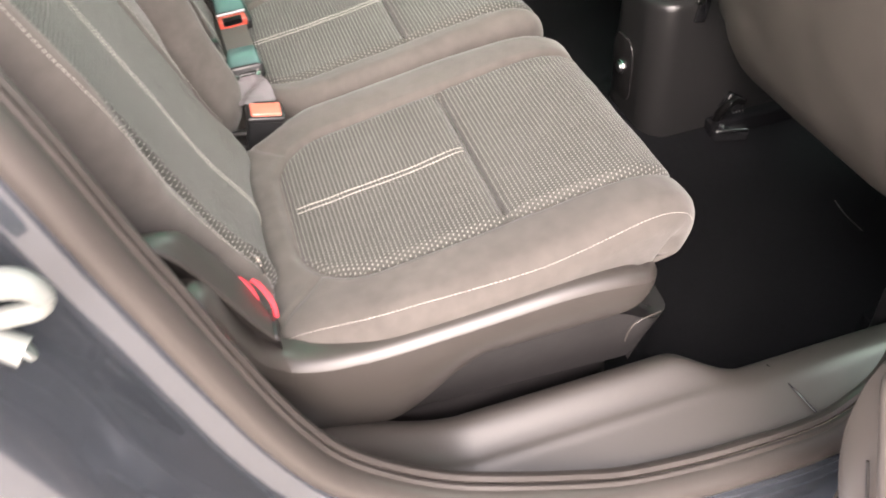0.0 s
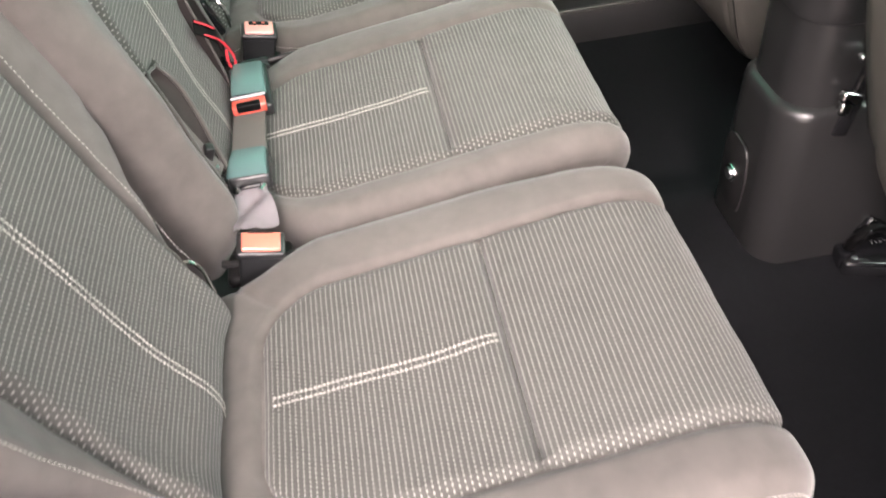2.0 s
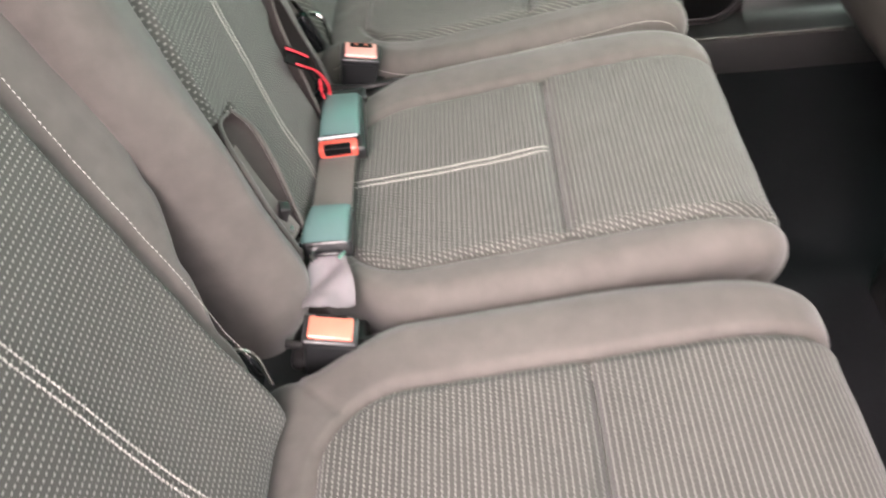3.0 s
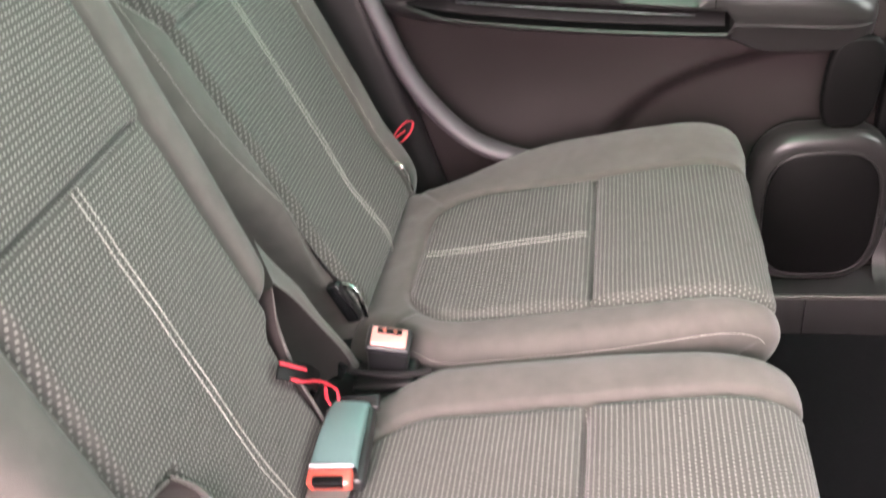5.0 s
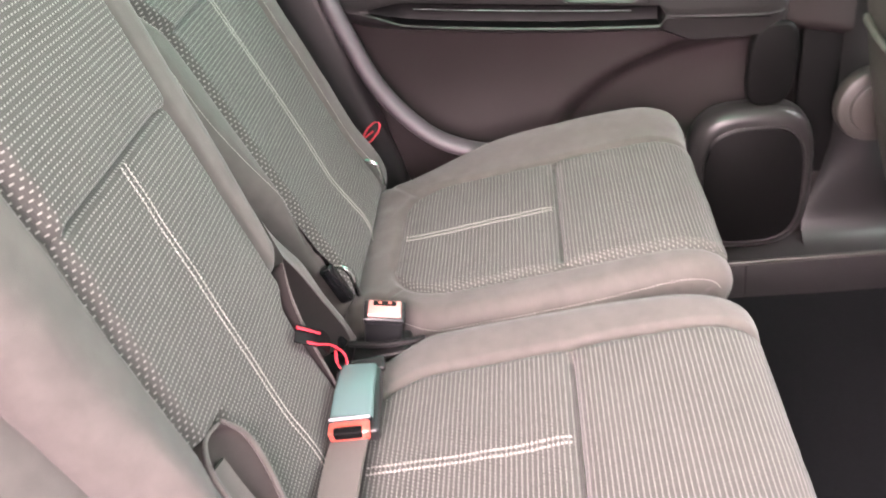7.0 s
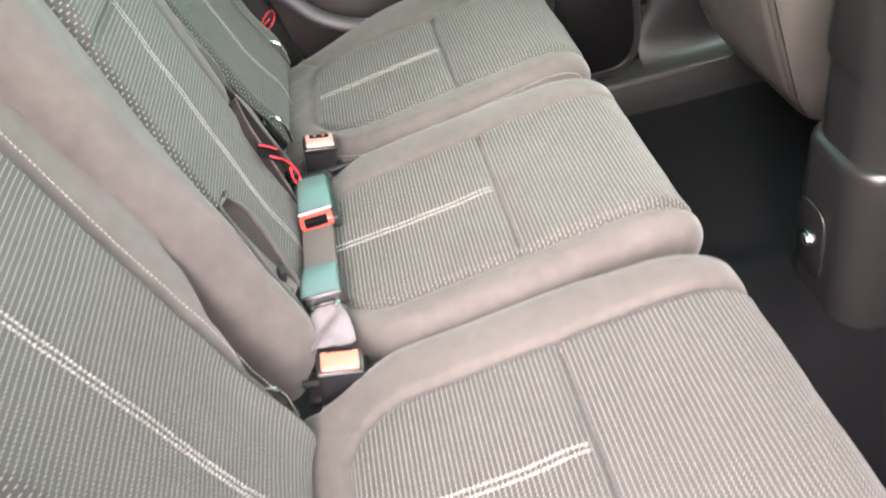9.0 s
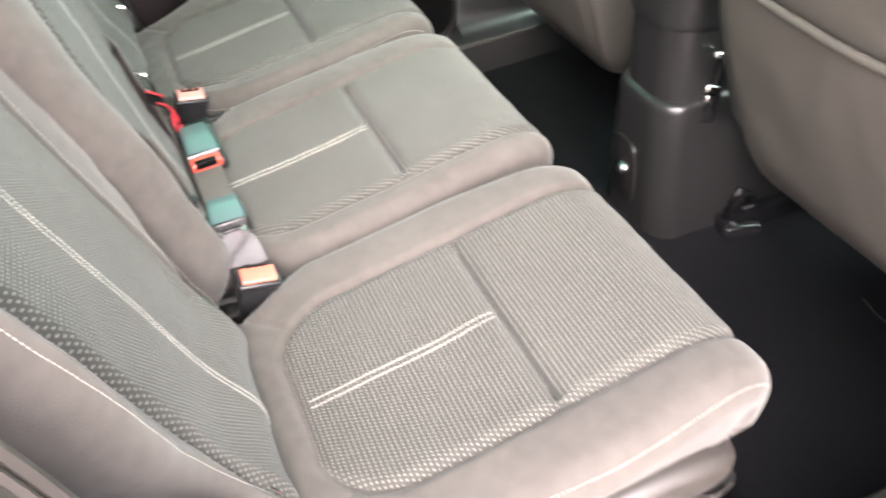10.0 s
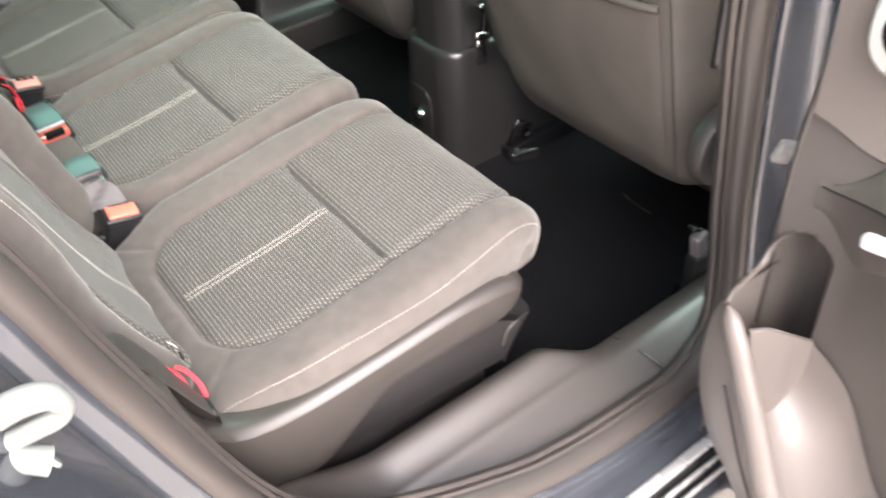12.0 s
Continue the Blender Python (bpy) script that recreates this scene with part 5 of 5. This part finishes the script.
        return p + Vector((0, 0, -0.100 * math.sin(math.pi * a) ** 0.8))
    part("pocket_inside", grid(scoop, list(range(17)), list(range(81))), LIT_DOOR_TRIM, pocket, "smooth scooped pocket inside")
    top = spline([(0.528, -0.450, 0.684), (0.550, -0.458, 0.678), (0.580, -0.466, 0.656), (0.604, -0.468, 0.636), (0.622, -0.472, 0.622)], 24)
    part("divider", grid(lambda k, i: top[i] + Vector((0, -0.006 * (k > 0), 0.0025 * (k in (1,)) - (0.0 if k < 2 else 0.16 * (k - 1) / 4))), [0, 1, 2, 3, 4, 5], list(range(25))), LIT_DOOR_TRIM, pocket)
    part("divider_edge", sweep([p + Vector((0, -0.002, 0.001)) for p in top], circle(0.0035, 8)), LIT_DOOR_TRIM, pocket)

    # armrest: a padded top rising to the lining behind, a rounded nose, and the face below falling back to the lining
    def arm_at(k, y):
        base = 0.622 - 0.10 * (y + 0.400)
        out = 0.062 * smoothstep(-0.432, -0.60, y)
        nose = 0.818 + 0.022 * smoothstep(-0.44, -0.54, y)
        back = nose + 0.004 + 0.070 * smoothstep(-0.440, -0.545, y)
        g = 0.36 + 0.64 * smoothstep(-0.440, -0.505, y)
        rows = [(0.010, back + 0.004), (0.002, back), (-0.25 * out, back - 0.18 * (back - nose)), (-0.55 * out, nose + 0.42 * (back - nose)), (-0.85 * out, nose + 0.006), (-0.97 * out, nose - 0.001), (-out, nose - 0.010 * g), (-0.99 * out, nose - 0.020 * g), (-0.90 * out, nose - 0.034 * g), (-0.68 * out, nose - 0.054 * g), (-0.40 * out, nose - 0.080 * g), (0.010, nose - 0.120 * g)]
        x, z = rows[k]
        return Vector((base + x - 0.001, y, z))
    run = [-0.434 - 0.70 * (i / 70) ** 1.4 for i in range(71)]
    arm = part("armrest", grid(arm_at, list(range(5, 12)), run), HALF_LIT_DOOR_TRIM, door)
    part("arm_pad", grid(arm_at, list(range(0, 6)), run), LEATHER, arm, "padded brown armrest top")
    part("pad_seam", sweep([arm_at(5, y) + Vector((-0.001, 0, 0)) for y in run[2:]], circle(0.0011, 6), Vector((1, 0, 0))), DARK_TRIM, arm)
    part("pull_handle", block(pose(0.566, -0.562, 0.838, 0, 10, 12), 0.014, 0.09, 0.016, 0.006), PALE_PLASTIC, arm, "pale pull handle")
    bez = part("handle_bezel", plate([(0.056 * math.copysign(abs(math.cos(a)) ** 0.7, math.cos(a)), 0.046 * math.copysign(abs(math.sin(a)) ** 0.7, math.sin(a))) for a in steps(0, 2 * math.pi * 31 / 32, 31)], 0.014, pose(0.606, -0.503, 1.002, 90, 0, 90), 0.006, 3), SILVER, door, "bright silver oval handle bezel")
    part("bezel_cup", plate([(0.042 * math.cos(a), 0.033 * math.sin(a)) for a in steps(0, 2 * math.pi * 23 / 24, 23)], 0.003, pose(0.6055, -0.503, 1.002, 90, 0, -90), 0.001, 1), GLOSS_BLACK, bez)
    part("release_lever", block(pose(0.590, -0.512, 1.000, 0, 0, 6), 0.012, 0.060, 0.022, 0.005), GLOSS_BLACK, bez)
    strap_ = thing("door_check_strap", "greased pale metal door check strap at the pillar", "door strap")
    part("bracket", block(pose(0.690, -0.352, 0.784, 8, 14, -35), 0.020, 0.012, 0.030, 0.004), CAST_PALE, strap_)
    part("arm", tube([(0.688, -0.352, 0.790), (0.694, -0.364, 0.784), (0.704, -0.378, 0.772), (0.708, -0.392, 0.770)], 0.0065, 20, 10, scale=lambda t: 1.0 - 0.3 * math.sin(5 * t)), CAST_PALE, strap_)
    part("pin", cylinder(pose(0.702, -0.374, 0.752), 0.005, 0.026, 12), STEEL, strap_)


make_open_door()


# ---- middle backrest pockets, anchor bars ----
def make_belt_pocket(label, left, right, deep, thick_l, thick_r, flank=None, inside=None, lean=1.0):
    """A suede pouch beside the backrest's foot: two rolled lips and a hollow between them."""
    p = thing("belt_pocket", label, "belt pocket", "belt pockets of the middle backrest")
    a, b = spline(left, 36), spline(right, 36)

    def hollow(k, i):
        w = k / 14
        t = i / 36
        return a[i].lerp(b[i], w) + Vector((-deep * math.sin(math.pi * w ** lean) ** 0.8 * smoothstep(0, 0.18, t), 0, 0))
    # The hollow's colour carries the shade inside the pouch
    part("hollow", grid(hollow, list(range(15)), list(range(37))), inside or POUCH_SHADE, p, "suede inside the open pouch, darkened for shade")
    for pts, r in ((a, thick_l), (b, thick_r)):
        part("lip", sweep(pts, circle(1.0, 14, r, r * 0.75), Vector((1, 0, 0)), scale=lambda t: 0.45 + 0.55 * smoothstep(0, 0.3, t)), SUEDE, p)
    if flank:
        f = spline(flank, 36)
        part("flank", grid(lambda k, i: b[i].lerp(f[i], k / 10) + Vector((0.010 * math.sin(math.pi * k / 10) * smoothstep(0, 0.3, i / 36), 0, 0)), list(range(11)), list(range(37))), SUEDE, p)
    return p


def on_middle(y, z, h):
    """A place on the middle backrest, h metres in front of its cloth."""
    return BACK_M.on(y - 0.392, BACK_M.s_at(2, z), h)[0]


pouch = make_belt_pocket("grey-brown suede belt pouch at the middle backrest foot", [on_middle(y, z, h) for y, z, h in ((0.307, 0.835, 0.005), (0.282, 0.836, 0.004), (0.257, 0.830, 0.003), (0.249, 0.806, 0.003), (0.257, 0.755, 0.003), (0.266, 0.700, 0.003))], [on_middle(y, z, h) for y, z, h in ((0.310, 0.835, 0.006), (0.319, 0.806, 0.012), (0.313, 0.768, 0.015), (0.303, 0.735, 0.015), (0.292, 0.700, 0.012))], 0.030, 0.0030, 0.0034, inside=POUCH_HALF_SHADE, lean=0.5)
part("webbing_plate", strap([on_middle(0.280, 0.808, -0.004), on_middle(0.275, 0.780, 0.000), on_middle(0.271, 0.745, 0.004), on_middle(0.271, 0.715, 0.006)], 0.024, 0.004, Vector((1, -0.3, 0.3))), WEBBING, pouch, "flat grey belt end")
part("latch", block(pose(0.047, 0.277, 0.738, 14, 18, 20), 0.010, 0.011, 0.034, 0.002), DARK_TRIM, pouch)
part("latch_rivet", block(pose(0.053, 0.273, 0.726, 14, 18, 20), 0.005, 0.006, 0.008, 0.001), DULL_STEEL, pouch, "bright latch rivet")
make_belt_pocket("open suede belt pouch with a shade-darkened hollow beside the far seat", [(0.024, 0.521, 0.834), (0.032, 0.497, 0.808), (0.044, 0.482, 0.768), (0.053, 0.484, 0.718), (0.057, 0.492, 0.675)], [(0.024, 0.526, 0.838), (0.028, 0.549, 0.800), (0.036, 0.572, 0.745), (0.045, 0.590, 0.695), (0.048, 0.598, 0.660)], 0.046, 0.0018, 0.0012,
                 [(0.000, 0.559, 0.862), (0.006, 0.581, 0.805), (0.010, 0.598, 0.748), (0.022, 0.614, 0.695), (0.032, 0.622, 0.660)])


def make_anchor(y, x=0.034, z=0.706, housing=True, r=0.0030):
    anchor = thing("anchor_bar", "black child-seat anchor with a bright steel bar", "anchor bar", "child-seat anchors")
    if housing:
        part("housing", block(pose(x - 0.010, y + 0.011, z - 0.010, 0, -20, 0), 0.018, 0.016, 0.056, 0.005), GLOSS_BLACK, anchor)
    line = [(-0.004, 0.004, 0.020), (0.006, 0.003, 0.018), (0.013, 0.002, 0.006), (0.017, 0.0, -0.022)] if housing else [(0.004, 0.0, 0.016), (0.010, -0.002, 0.006), (0.012, -0.002, -0.014)]
    part("bar", tube([(x + a, y + b, z + c) for a, b, c in line], r, 16, 8), CHROME, anchor, "bright steel bar")


for place in (0.660, 0.923):
    make_anchor(place)
make_anchor(0.140, 0.026, 0.700, True, 0.0020)
# Bare bar in place of a thin silver zip pull, not an anchor
make_anchor(-0.122, 0.036, 0.722, False, 0.0016)


def make_buckle_tray(y):
    t = thing("buckle_tray", "black plastic buckle guide between the cushions", "buckle guide", "buckle guides")
    part("tray", block(pose(0.080, y, 0.645, 0, -6, 0), 0.07, 0.044, 0.014, 0.006), DARK_TRIM, t)
    part("lip", tube([(0.045, y - 0.012, 0.664), (0.09, y - 0.016, 0.663), (0.135, y - 0.010, 0.664)], 0.004, 16, 8), DARK_TRIM, t)


def make_side_cover():
    c = thing("backrest_side_cover", "gloss black plastic cover at the foot of the far backrest", "side cover")
    outline = [(-0.030, 0.655), (-0.044, 0.715), (-0.048, 0.750), (-0.034, 0.760), (-0.014, 0.740), (0.010, 0.715), (0.022, 0.668), (0.010, 0.650)]
    part("cover", plate(outline, 0.016, pose(0.022, 0.604, 0, 90, 0, 0), 0.006, 3), GLOSS_BLACK, c)


make_side_cover()
make_buckle_tray(0.205)
make_buckle_tray(0.605)
